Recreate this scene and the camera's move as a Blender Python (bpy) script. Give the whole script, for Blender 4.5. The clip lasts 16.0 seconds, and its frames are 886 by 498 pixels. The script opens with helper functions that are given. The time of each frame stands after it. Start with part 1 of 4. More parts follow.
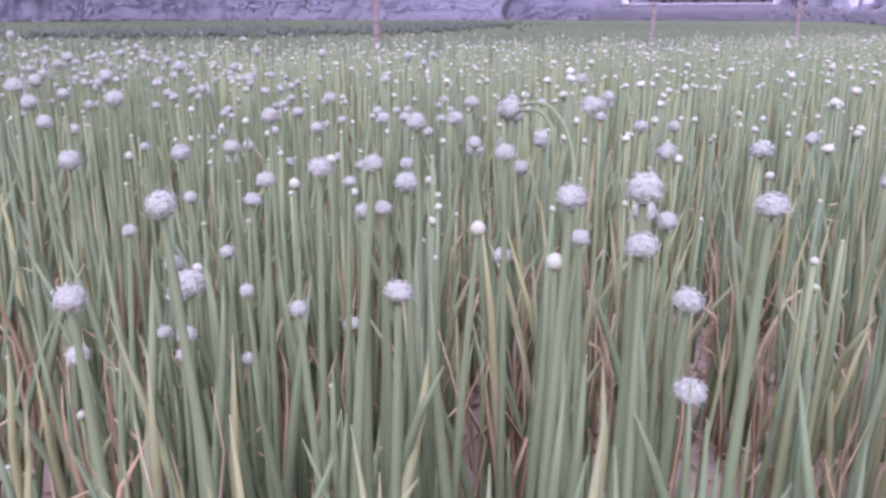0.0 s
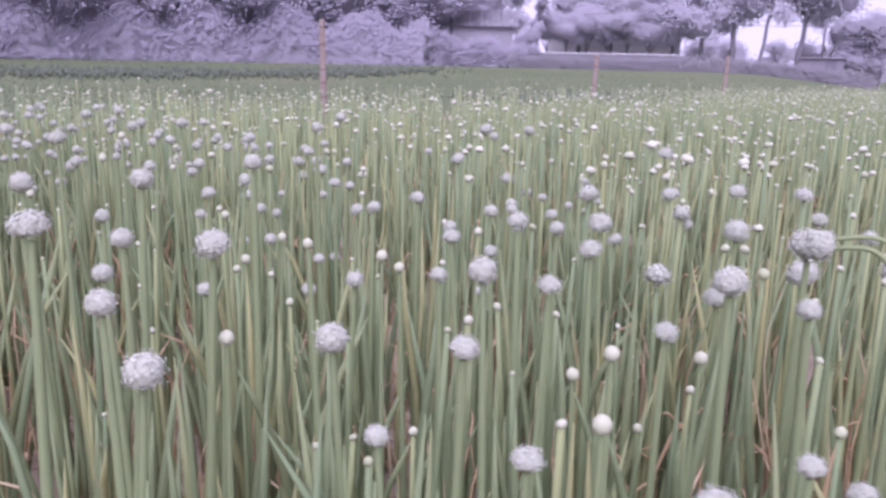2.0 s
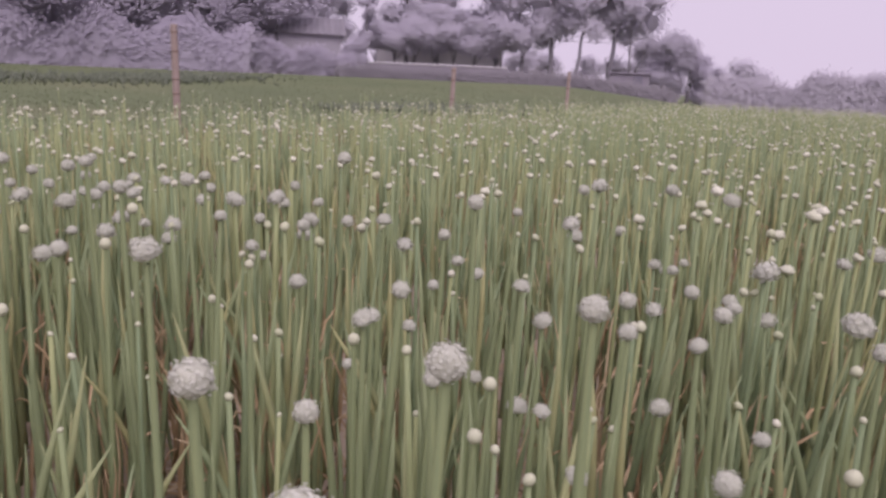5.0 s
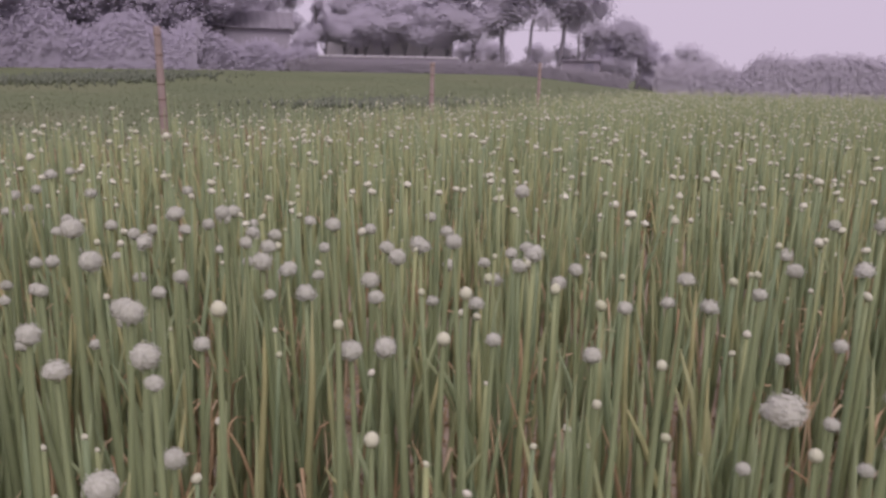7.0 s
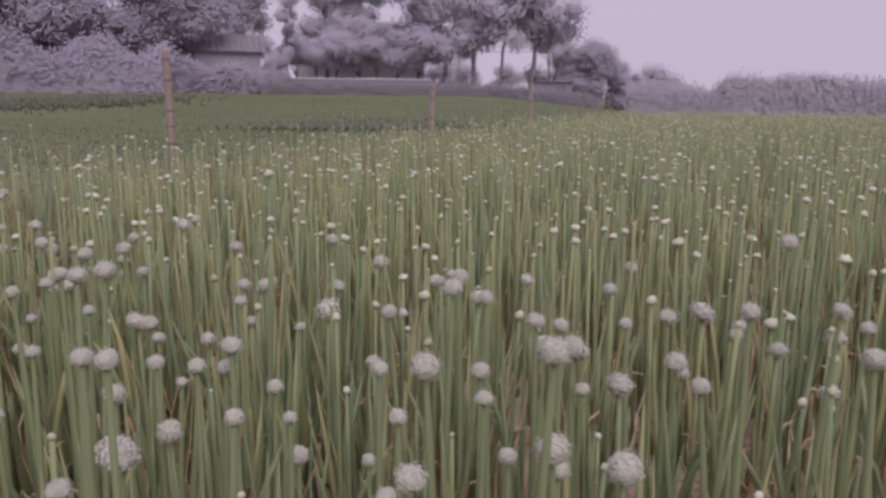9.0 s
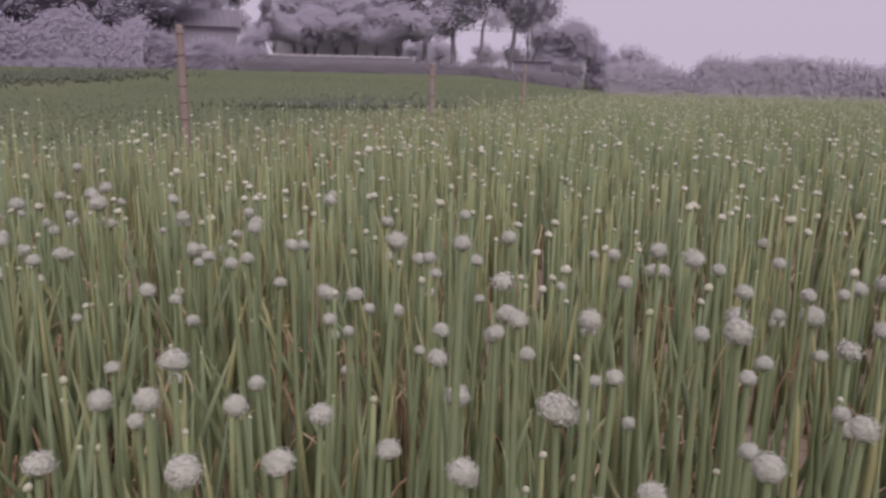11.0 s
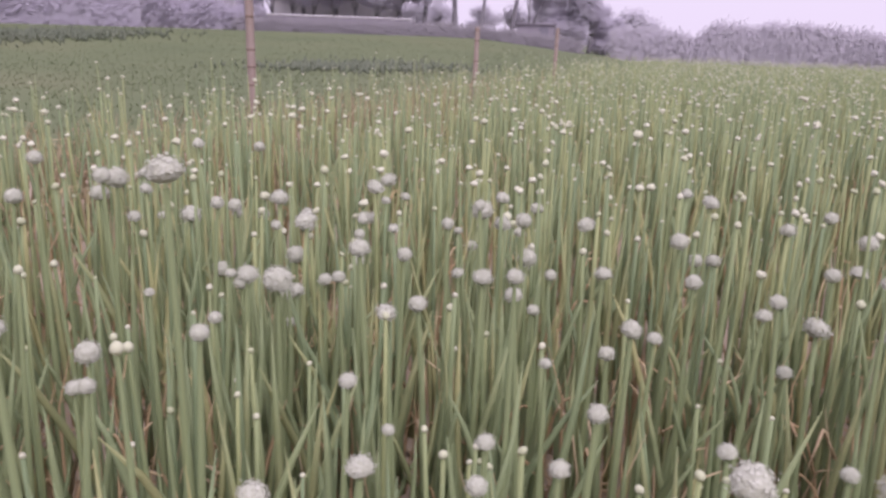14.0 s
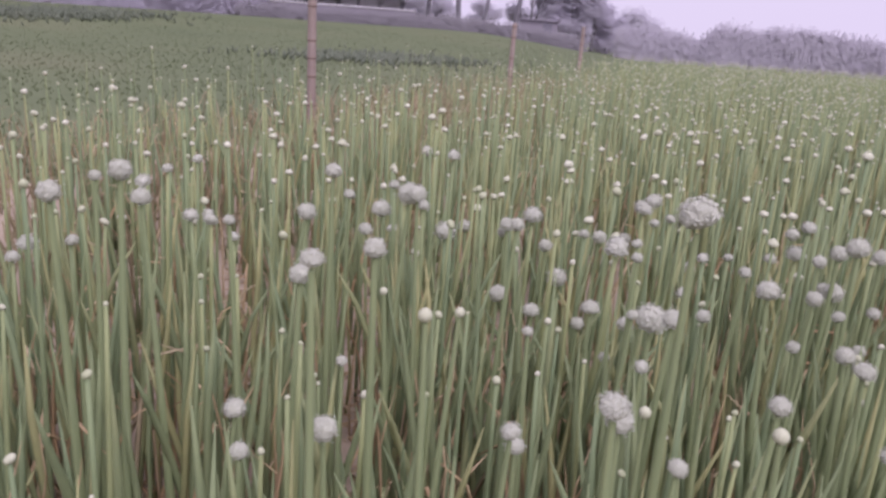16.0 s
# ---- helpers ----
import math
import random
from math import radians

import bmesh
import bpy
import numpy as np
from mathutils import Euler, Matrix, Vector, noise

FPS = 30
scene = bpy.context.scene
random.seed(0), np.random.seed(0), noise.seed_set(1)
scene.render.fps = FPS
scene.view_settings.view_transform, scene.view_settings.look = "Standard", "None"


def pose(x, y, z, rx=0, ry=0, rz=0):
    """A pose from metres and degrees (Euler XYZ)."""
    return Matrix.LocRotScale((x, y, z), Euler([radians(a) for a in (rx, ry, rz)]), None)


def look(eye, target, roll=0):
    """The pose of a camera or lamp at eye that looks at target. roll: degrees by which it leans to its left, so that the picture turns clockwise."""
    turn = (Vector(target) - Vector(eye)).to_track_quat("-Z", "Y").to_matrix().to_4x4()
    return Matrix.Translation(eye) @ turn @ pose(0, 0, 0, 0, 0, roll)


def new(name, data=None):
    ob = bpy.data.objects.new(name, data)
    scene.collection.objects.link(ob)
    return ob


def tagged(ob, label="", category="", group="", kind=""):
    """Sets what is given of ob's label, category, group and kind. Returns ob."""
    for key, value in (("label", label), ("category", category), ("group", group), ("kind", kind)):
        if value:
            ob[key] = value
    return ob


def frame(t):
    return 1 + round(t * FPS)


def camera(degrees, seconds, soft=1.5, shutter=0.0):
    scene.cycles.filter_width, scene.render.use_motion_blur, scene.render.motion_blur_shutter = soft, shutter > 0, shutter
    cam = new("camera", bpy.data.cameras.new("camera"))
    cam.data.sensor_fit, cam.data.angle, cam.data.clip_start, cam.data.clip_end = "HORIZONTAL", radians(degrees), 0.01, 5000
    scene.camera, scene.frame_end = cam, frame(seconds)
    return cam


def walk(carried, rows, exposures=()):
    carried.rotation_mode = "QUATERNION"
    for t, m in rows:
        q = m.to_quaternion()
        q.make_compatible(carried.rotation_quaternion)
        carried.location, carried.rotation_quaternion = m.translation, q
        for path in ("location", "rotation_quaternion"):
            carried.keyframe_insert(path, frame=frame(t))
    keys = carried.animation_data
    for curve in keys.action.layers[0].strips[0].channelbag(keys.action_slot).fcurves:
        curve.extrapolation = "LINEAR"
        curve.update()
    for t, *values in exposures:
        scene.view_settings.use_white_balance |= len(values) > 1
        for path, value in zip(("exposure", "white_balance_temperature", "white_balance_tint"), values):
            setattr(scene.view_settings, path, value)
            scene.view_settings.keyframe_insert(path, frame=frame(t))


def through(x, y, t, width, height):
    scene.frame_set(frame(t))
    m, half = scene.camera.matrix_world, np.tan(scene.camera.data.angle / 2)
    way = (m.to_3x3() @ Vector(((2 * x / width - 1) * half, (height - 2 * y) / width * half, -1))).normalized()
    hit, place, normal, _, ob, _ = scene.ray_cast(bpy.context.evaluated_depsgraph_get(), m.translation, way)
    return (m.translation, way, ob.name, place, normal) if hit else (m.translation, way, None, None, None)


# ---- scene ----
cam = camera(60.0, 16.0, soft=3.0, shutter=0.25)
PATH = [
    (0, (3.506, 0.541, 1.161), (2.046, 1.786, 0.597), 0.3),
    (0.5, (3.244, 0.544, 1.156), (1.882, 1.911, 0.628), 1.8),
    (1, (3.003, 0.556, 1.156), (1.73, 1.949, 0.493), 0.3),
    (1.5, (2.773, 0.63, 1.201), (1.435, 2.031, 0.702), 1.3),
    (2, (2.565, 0.623, 1.216), (1.232, 2.043, 0.76), 1.4),
    (2.5, (2.363, 0.599, 1.232), (1.195, 2.145, 0.734), 1.3),
    (3, (2.196, 0.654, 1.238), (1.025, 2.215, 0.797), -0.2),
    (3.5, (2.056, 0.72, 1.252), (0.845, 2.264, 0.866), 0.4),
    (4, (1.924, 0.703, 1.264), (0.698, 2.243, 0.908), 1.0),
    (4.2, (1.862, 0.685, 1.262), (0.682, 2.256, 0.888), 1.2),
    (6.3, (1.11, 0.544, 1.327), (0.267, 2.305, 0.893), 2.1),
    (6.5, (1.032, 0.517, 1.341), (0.197, 2.277, 0.888), 1.7),
    (7, (0.821, 0.53, 1.349), (-0.045, 2.278, 0.908), 1.0),
    (7.5, (0.607, 0.534, 1.364), (-0.304, 2.264, 0.94), 2.3),
    (8, (0.38, 0.506, 1.386), (-0.37, 2.325, 1.024), 1.4),
    (8.5, (0.183, 0.477, 1.377), (-0.638, 2.251, 0.952), 1.4),
    (9, (-0.016, 0.566, 1.369), (-0.812, 2.359, 0.981), 0.5),
    (9.2, (-0.08, 0.586, 1.359), (-0.892, 2.365, 0.941), 0.4),
    (11.3, (-0.564, 0.268, 1.36), (-1.285, 2.08, 0.913), 1.2),
    (11.5, (-0.62, 0.26, 1.362), (-1.376, 2.05, 0.89), 1.5),
    (12, (-0.818, 0.249, 1.374), (-1.555, 2.057, 0.937), 4.0),
    (12.5, (-1.066, 0.175, 1.389), (-1.745, 1.992, 0.902), 2.4),
    (13, (-1.29, 0.175, 1.373), (-2.017, 1.972, 0.88), 1.6),
    (13.5, (-1.507, 0.264, 1.359), (-2.174, 2.071, 0.821), 1.1),
    (14, (-1.67, 0.252, 1.373), (-2.359, 2.053, 0.844), 1.9),
    (14.5, (-1.869, 0.198, 1.378), (-2.442, 2.043, 0.861), 2.1),
    (15, (-2.116, 0.112, 1.385), (-2.766, 1.929, 0.862), 1.5),
    (15.5, (-2.34, 0.134, 1.372), (-3.022, 1.939, 0.846), 1.8),
    (16, (-2.516, 0.103, 1.379), (-3.172, 1.911, 0.834), 4.0),
]
EXPOSURES = [
    (0, 0.96, 5240, 37), (0.5, 0.96, 5240, 37), (1, 0.88, 5440, 33), (1.5, 0.95, 5390, 35), (2, 0.91, 5480, 31), (2.5, 0.86, 5530, 30), (3, 0.71, 5630, 29), (3.5, 0.38, 5890, 28), (4, 0.53, 6040, 26), (6.3, 0.08, 6590, 23), (7, 0.13, 6380, 23), (8, -0.08, 6390, 24), (9, -0.02, 6290, 24),
    (11.3, -0.02, 6340, 21), (12.5, -0.02, 6340, 21), (13, 0.26, 6390, 21), (13.5, 0.34, 6340, 21), (14, 0.65, 6180, 22), (14.5, 0.20, 6180, 21), (15, 0.26, 6180, 22), (15.5, 0.11, 6080, 23), (16, 0.51, 5980, 23),
]
walk(cam, [(t, look(eye, target, roll)) for t, eye, target, roll in PATH], EXPOSURES)

# ---------------------------------------------------------------- sky and light
world = bpy.data.worlds.new("misty_sky")
scene.world = world
world.use_nodes = True
wn, wl = world.node_tree.nodes, world.node_tree.links
sky = wn.new("ShaderNodeTexSky")
sky.sky_type = "NISHITA"
sky.sun_disc = False
sky.sun_elevation, sky.sun_rotation = radians(50), radians(140)
sky.dust_density = 6.0
soft = wn.new("ShaderNodeMix")
soft.data_type = "RGBA"
soft.inputs[0].default_value = 0.96
cover = wn.new("ShaderNodeRGB")
cover.outputs[0].default_value = (5.65, 5.03, 5.88, 1)
wl.new(sky.outputs[0], soft.inputs[6])
wl.new(cover.outputs[0], soft.inputs[7])
wl.new(soft.outputs[2], wn["Background"].inputs[0])
wn["Background"].inputs[1].default_value = 0.1
sun = new("sun", bpy.data.lights.new("sun", "SUN"))
sun.data.energy, sun.data.angle, sun.data.color = 1.45, radians(50), (1.0, 0.94, 0.93)
sun.matrix_world = look((12, -14, 22), (0, 0, 0))


# ---------------------------------------------------------------- materials
def material(name, colours, rough=0.6, scale=12.0, fine=90.0, bump=0.15, island=0.5, spec=0.3, through=0.0, facing=None):
    """Noise at two scales and a shift for each piece between the given colours; facing: one fixed shading normal that
    evens out the light as mist does.
    """
    m = bpy.data.materials.new(name)
    m.use_nodes = True
    n, l = m.node_tree.nodes, m.node_tree.links
    p = n["Principled BSDF"]
    p.inputs["Roughness"].default_value = rough
    p.inputs["Specular IOR Level"].default_value = spec
    tc, geo = n.new("ShaderNodeTexCoord"), n.new("ShaderNodeNewGeometry")
    big, small = n.new("ShaderNodeTexNoise"), n.new("ShaderNodeTexNoise")
    big.inputs["Scale"].default_value, small.inputs["Scale"].default_value = scale, fine
    big.inputs["Detail"].default_value = small.inputs["Detail"].default_value = 4
    l.new(tc.outputs["Object"], big.inputs["Vector"])
    l.new(tc.outputs["Object"], small.inputs["Vector"])
    a = n.new("ShaderNodeMath")
    a.operation = "MULTIPLY_ADD"
    l.new(geo.outputs["Random Per Island"], a.inputs[0])
    a.inputs[1].default_value = island
    mix = n.new("ShaderNodeMath")
    mix.operation = "MULTIPLY_ADD"
    l.new(small.outputs[0], mix.inputs[0])
    mix.inputs[1].default_value = 0.35
    l.new(big.outputs[0], mix.inputs[2])
    sub = n.new("ShaderNodeMath")
    sub.operation = "MULTIPLY_ADD"
    l.new(mix.outputs[0], sub.inputs[0])
    sub.inputs[1].default_value = 1.0 - island * 0.5
    sub.inputs[2].default_value = -0.17 - island * 0.2
    l.new(sub.outputs[0], a.inputs[2])
    ramp = n.new("ShaderNodeValToRGB")
    e = ramp.color_ramp.elements
    while len(e) < len(colours):
        e.new(0.5)
    for k, c in enumerate(colours):
        e[k].position = 0.15 + 0.7 * k / max(1, len(colours) - 1)
        e[k].color = (*c, 1)
    l.new(a.outputs[0], ramp.inputs[0])
    l.new(ramp.outputs[0], p.inputs["Base Color"])
    b = n.new("ShaderNodeBump")
    b.inputs["Strength"].default_value = bump
    b.inputs["Distance"].default_value = 0.01
    l.new(mix.outputs[0], b.inputs["Height"])
    l.new(b.outputs[0], p.inputs["Normal"])
    # one constant normal takes light and shade off the leaves, imitating mist
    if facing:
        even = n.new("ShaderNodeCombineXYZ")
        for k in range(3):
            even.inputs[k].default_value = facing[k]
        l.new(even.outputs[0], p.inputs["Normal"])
    if through:
        t, s = n.new("ShaderNodeBsdfTranslucent"), n.new("ShaderNodeMixShader")
        s.inputs[0].default_value = through
        l.new(ramp.outputs[0], t.inputs[0])
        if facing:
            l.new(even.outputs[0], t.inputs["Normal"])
        l.new(p.outputs[0], s.inputs[1])
        l.new(t.outputs[0], s.inputs[2])
        l.new(s.outputs[0], n["Material Output"].inputs[0])
    return m


STALK = material("waxy_onion_green", [(0.22, 0.285, 0.155), (0.275, 0.33, 0.168), (0.355, 0.39, 0.185)], 0.62, 6, 60, 0.15, 0.75, 0.2)
LEAF = material("onion_leaf_green", [(0.22, 0.28, 0.152), (0.275, 0.322, 0.165), (0.40, 0.39, 0.185)], 0.62, 5, 50, 0.15, 0.75, 0.2)
DRY = material("dry_leaf_straw", [(0.41, 0.27, 0.15), (0.54, 0.40, 0.235), (0.65, 0.53, 0.345)], 0.8, 9, 70, 0.3, 0.7)
STRAW = material("dull_straw", [(0.30, 0.245, 0.15), (0.37, 0.305, 0.19), (0.46, 0.38, 0.25)], 0.85, 9, 70, 0.3, 0.7)
PETAL = material("white_petals", [(0.546, 0.559, 0.466), (0.598, 0.607, 0.519), (0.66, 0.664, 0.581)], 0.7, 30, 300, 0.2, 0.6, 0.2)
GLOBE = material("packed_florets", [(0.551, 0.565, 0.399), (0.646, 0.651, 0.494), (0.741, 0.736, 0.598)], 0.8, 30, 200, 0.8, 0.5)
CORE = material("flower_pedicels", [(0.478, 0.488, 0.386), (0.534, 0.543, 0.442), (0.589, 0.593, 0.501)], 0.7, 60, 400, 0.3, 0.3)
BUD = material("closed_bud", [(0.44, 0.47, 0.29), (0.53, 0.545, 0.38), (0.63, 0.62, 0.49)], 0.6, 20, 200, 0.1, 0.6)
SOIL = material("field_soil", [(0.38, 0.305, 0.225), (0.47, 0.385, 0.29), (0.56, 0.465, 0.365)], 0.95, 0.6, 14, 0.6, 0.0)
CROP = material("low_crop_green", [(0.13, 0.16, 0.088), (0.155, 0.185, 0.10), (0.205, 0.21, 0.125)], 0.9, 0.12, 3, 0.2, 0.1, 0.1)
# shading normal shared by all far leaves, so crowns look flat as in mist
FLAT_NORMAL = (0.45, -0.85, 0.27)
# lilac-grey tone holds the haze over the bank's undergrowth
UNDERGROWTH = material("haze_tinted_undergrowth", [(0.27, 0.25, 0.275), (0.29, 0.27, 0.295), (0.31, 0.29, 0.31)], 0.95, 0.4, 6, 0.1, 0.2, 0.05, 0.0, FLAT_NORMAL)
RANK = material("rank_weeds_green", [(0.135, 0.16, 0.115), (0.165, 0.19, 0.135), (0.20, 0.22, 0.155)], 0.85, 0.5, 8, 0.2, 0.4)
# mist over the far leaves is painted into these pale lilac base colours
FOLIAGE = material("mist_tinted_foliage", [(0.79, 0.745, 0.845), (0.80, 0.755, 0.855), (0.81, 0.765, 0.865)], 0.95, 0.4, 6, 0.1, 0.2, 0.05, 0.5, FLAT_NORMAL)
HAZY_FOLIAGE = material("haze_tinted_foliage", [(0.66, 0.615, 0.715), (0.675, 0.63, 0.73), (0.69, 0.645, 0.745)], 0.95, 0.4, 6, 0.1, 0.2, 0.05, 0.5, FLAT_NORMAL)
MID_FOLIAGE = material("thick_haze_tinted_foliage", [(0.67, 0.63, 0.715), (0.685, 0.645, 0.73), (0.70, 0.66, 0.745)], 0.95, 0.4, 6, 0.1, 0.2, 0.05, 0.5, FLAT_NORMAL)
REEDS = material("haze_tinted_reeds", [(0.74, 0.70, 0.77), (0.755, 0.715, 0.785), (0.77, 0.73, 0.80)], 0.95, 0.4, 6, 0.1, 0.2, 0.05, 0.5, FLAT_NORMAL)
PALE_FOLIAGE = material("pale_mist_tinted_foliage", [(0.74, 0.70, 0.785), (0.755, 0.715, 0.80), (0.77, 0.73, 0.815)], 0.95, 0.4, 6, 0.1, 0.2, 0.05, 0.5, FLAT_NORMAL)
# lilac in the bark colour stands for haze before the far trunks
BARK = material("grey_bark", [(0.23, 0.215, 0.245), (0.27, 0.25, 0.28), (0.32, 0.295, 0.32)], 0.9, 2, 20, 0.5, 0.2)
# besides weathering, the tone is lowered to stand for haze over the posts
BAMBOO = material("weathered_hazed_bamboo", [(0.264, 0.204, 0.187), (0.348, 0.276, 0.246), (0.416, 0.34, 0.306)], 0.7, 3, 40, 0.3, 0.2)
NODE = material("dark_bamboo_node", [(0.16, 0.11, 0.09), (0.22, 0.16, 0.13)], 0.8, 9, 60, 0.3, 0.2)
# haze in front of the far walls is mixed into their lilac-grey colours
BRICK = material("haze_tinted_brick", [(0.27, 0.245, 0.29), (0.30, 0.27, 0.315), (0.33, 0.30, 0.345)], 0.95, 1.2, 12, 0.4, 0.0)
HOUSE_WALL = material("haze_tinted_house_plaster", [(0.42, 0.39, 0.44), (0.45, 0.42, 0.47), (0.48, 0.45, 0.50)], 0.95, 1.2, 12, 0.3, 0.0)
# whitened to imitate the mist veil over the wall behind the trees
PLASTER = material("mist_paled_plaster", [(0.80, 0.75, 0.80), (0.83, 0.78, 0.83), (0.86, 0.81, 0.86)], 0.9, 0.8, 12, 0.2, 0.0)
COPING = material("whitewashed_coping", [(0.648, 0.621, 0.648), (0.738, 0.711, 0.738)], 0.8, 1.5, 20, 0.2, 0.0)
# tin and openings carry the same painted lilac haze as the walls
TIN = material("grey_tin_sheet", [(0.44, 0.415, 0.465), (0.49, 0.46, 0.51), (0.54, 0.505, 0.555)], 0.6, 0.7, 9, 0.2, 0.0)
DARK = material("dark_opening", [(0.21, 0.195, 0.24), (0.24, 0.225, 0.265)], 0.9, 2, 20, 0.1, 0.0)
WIRE = material("power_cable", [(0.16, 0.15, 0.17), (0.2, 0.19, 0.21)], 0.7, 2, 20, 0.0, 0.0)


# ---------------------------------------------------------------- mesh helpers
def thing(name, m, label, category, group="", kind=""):
    ob = new(name)
    ob.matrix_world = m
    return tagged(ob, label, category, group, kind)


def part(name, bm, mat, parent, label=""):
    me = bm
    if not isinstance(bm, bpy.types.Mesh):
        me = bpy.data.meshes.new(name)
        bm.to_mesh(me)
        bm.free()
    if not me.materials:
        me.materials.append(mat)
    ob = new(name, me)
    ob.parent = parent
    return tagged(ob, label)


def tube(bm, points, radii, sides=8, flat=False):
    """A closed tube of the given radii through the points; flat: with level rings."""
    rings = []
    for k, (p, r) in enumerate(zip(points, radii)):
        p = Vector(p)
        ahead = (Vector(points[min(k + 1, len(points) - 1)]) - Vector(points[max(k - 1, 0)])).normalized()
        side = ahead.cross(Vector((0.31, 0.95, 0.02))).normalized()
        up = side.cross(ahead)
        if flat:
            side, up = Vector((1, 0, 0)), Vector((0, 1, 0))
        rings.append([bm.verts.new(p + r * (math.cos(a) * side + math.sin(a) * up)) for a in (6.28319 * i / sides for i in range(sides))])
    for a, b in zip(rings, rings[1:]):
        for i in range(sides):
            f = bm.faces.new((a[i], a[(i + 1) % sides], b[(i + 1) % sides], b[i]))
            f.smooth = True
    bm.faces.new(rings[0][::-1])
    bm.faces.new(rings[-1])


def box(bm, cx, cy, cz, sx, sy, sz, bevel=0.0):
    r = bmesh.ops.create_cube(bm, size=1, matrix=Matrix.Translation((cx, cy, cz)) @ Matrix.Diagonal((sx, sy, sz, 1)))
    if bevel:
        edges = list({e for v in r["verts"] for e in v.link_edges})
        bmesh.ops.bevel(bm, geom=edges, offset=bevel, segments=1, affect="EDGES")


def arrays(bm):
    """Vertices and triangles of a bmesh, as arrays."""
    bmesh.ops.triangulate(bm, faces=bm.faces[:])
    bm.verts.index_update()
    v = np.array([q.co[:] for q in bm.verts])
    t = np.array([[q.index for q in f.verts] for f in bm.faces])
    bm.free()
    return v, t


def scatter(name, pieces, kind_label, category, smooth=True):
    """One object of many pieces: rows of (vertices, triangles, material, turns n x 3 x 3, places n x 3)."""
    vs, ts, ms, mats, base = [], [], [], [], 0
    for v, t, mat, turn, place in pieces:
        if not len(place):
            continue
        if mat not in mats:
            mats.append(mat)
        vs.append((np.einsum("nij,kj->nki", turn, v) + place[:, None, :]).reshape(-1, 3))
        ts.append((t[None] + base + (np.arange(len(place)) * len(v))[:, None, None]).reshape(-1, 3))
        ms.append(np.full(len(place) * len(t), mats.index(mat), np.int32))
        base += len(place) * len(v)
    vs, ts, ms = np.concatenate(vs), np.concatenate(ts), np.concatenate(ms)
    me = bpy.data.meshes.new(name)
    me.vertices.add(len(vs))
    me.vertices.foreach_set("co", vs.ravel().astype(np.float32))
    me.loops.add(ts.size)
    me.loops.foreach_set("vertex_index", ts.ravel().astype(np.int32))
    me.polygons.add(len(ts))
    me.polygons.foreach_set("loop_start", np.arange(0, ts.size, 3, dtype=np.int32))
    me.polygons.foreach_set("material_index", ms)
    me.polygons.foreach_set("use_smooth", np.full(len(ts), smooth))
    for m in mats:
        me.materials.append(m)
    me.update(calc_edges=True)
    return tagged(new(name, me), kind_label, category, kind="stuff")


rng = np.random.default_rng(7)


def turns(n, wide, tall, lean=0.06):
    """n random upright turns: scaled sideways and upwards, turned round and leant a little."""
    a = rng.uniform(0, 6.28319, n)
    wide, tall = np.broadcast_to(wide, n), np.broadcast_to(tall, n)
    m = np.zeros((n, 3, 3))
    m[:, 0, 0], m[:, 0, 1] = np.cos(a) * wide, -np.sin(a) * wide
    m[:, 1, 0], m[:, 1, 1] = np.sin(a) * wide, np.cos(a) * wide
    m[:, 0, 2], m[:, 1, 2], m[:, 2, 2] = rng.normal(0, lean, n) * tall, rng.normal(0, lean, n) * tall, tall
    return m


# ---------------------------------------------------------------- ground
def rise(x, y):
    """Height of the ground: the onion field is flat, the land behind it climbs a little to the north-west."""
    r, az = math.hypot(x, y), math.degrees(math.atan2(x, max(y, 0.01)))
    s = lambda v: max(0.0, min(1.0, v)) ** 2 * (3 - 2 * max(0.0, min(1.0, v)))
    return 1.5 * s((-8 - az) / 14) * s((r - 34) / 36)


def ground_sheet():
    bm = bmesh.new()
    xs = [-900, -400, -200, -130] + [-100 + 4 * k for k in range(38)] + [80, 130, 200, 400, 900]
    ys = [-900, -300, -100, -30, -8] + [0 + 4 * k for k in range(28)] + [130, 170, 250, 400, 900]
    g = [[bm.verts.new((x, y, rise(x, y) if max(abs(x), abs(y)) < 300 else 0.0)) for y in ys] for x in xs]
    for i in range(len(xs) - 1):
        for j in range(len(ys) - 1):
            bm.faces.new((g[i][j], g[i + 1][j], g[i + 1][j + 1], g[i][j + 1])).smooth = True
    me = bpy.data.meshes.new("ground")
    bm.to_mesh(me)
    bm.free()
    me.materials.append(CROP)
    tagged(new("ground", me), "flat green farmland reaching the misty horizon", "ground", kind="structure")
    bm = bmesh.new()
    n = 40
    g = [[bm.verts.new((-7.6 + 19.6 * i / n, -2.5 + 36.5 * j / n, 0.012 + 0.05 * noise.noise((i * 0.9, j * 1.3, 0.0)) ** 2)) for j in range(n + 1)] for i in range(n + 1)]
    for i in range(n):
        for j in range(n):
            bm.faces.new((g[i][j], g[i + 1][j], g[i + 1][j + 1], g[i][j + 1])).smooth = True
    me = bpy.data.meshes.new("field_soil")
    bm.to_mesh(me)
    bm.free()
    me.materials.append(SOIL)
    tagged(new("field_soil", me), "brown tilled soil under the onion plants", "soil", kind="structure")


ground_sheet()


def far(az, r, up=0.0):
    """A place r metres away in the direction az, degrees clockwise from +y, on the ground."""
    x, y = r * math.sin(radians(az)), 0.5 + r * math.cos(radians(az))
    return Vector((x, y, rise(x, y) + up))


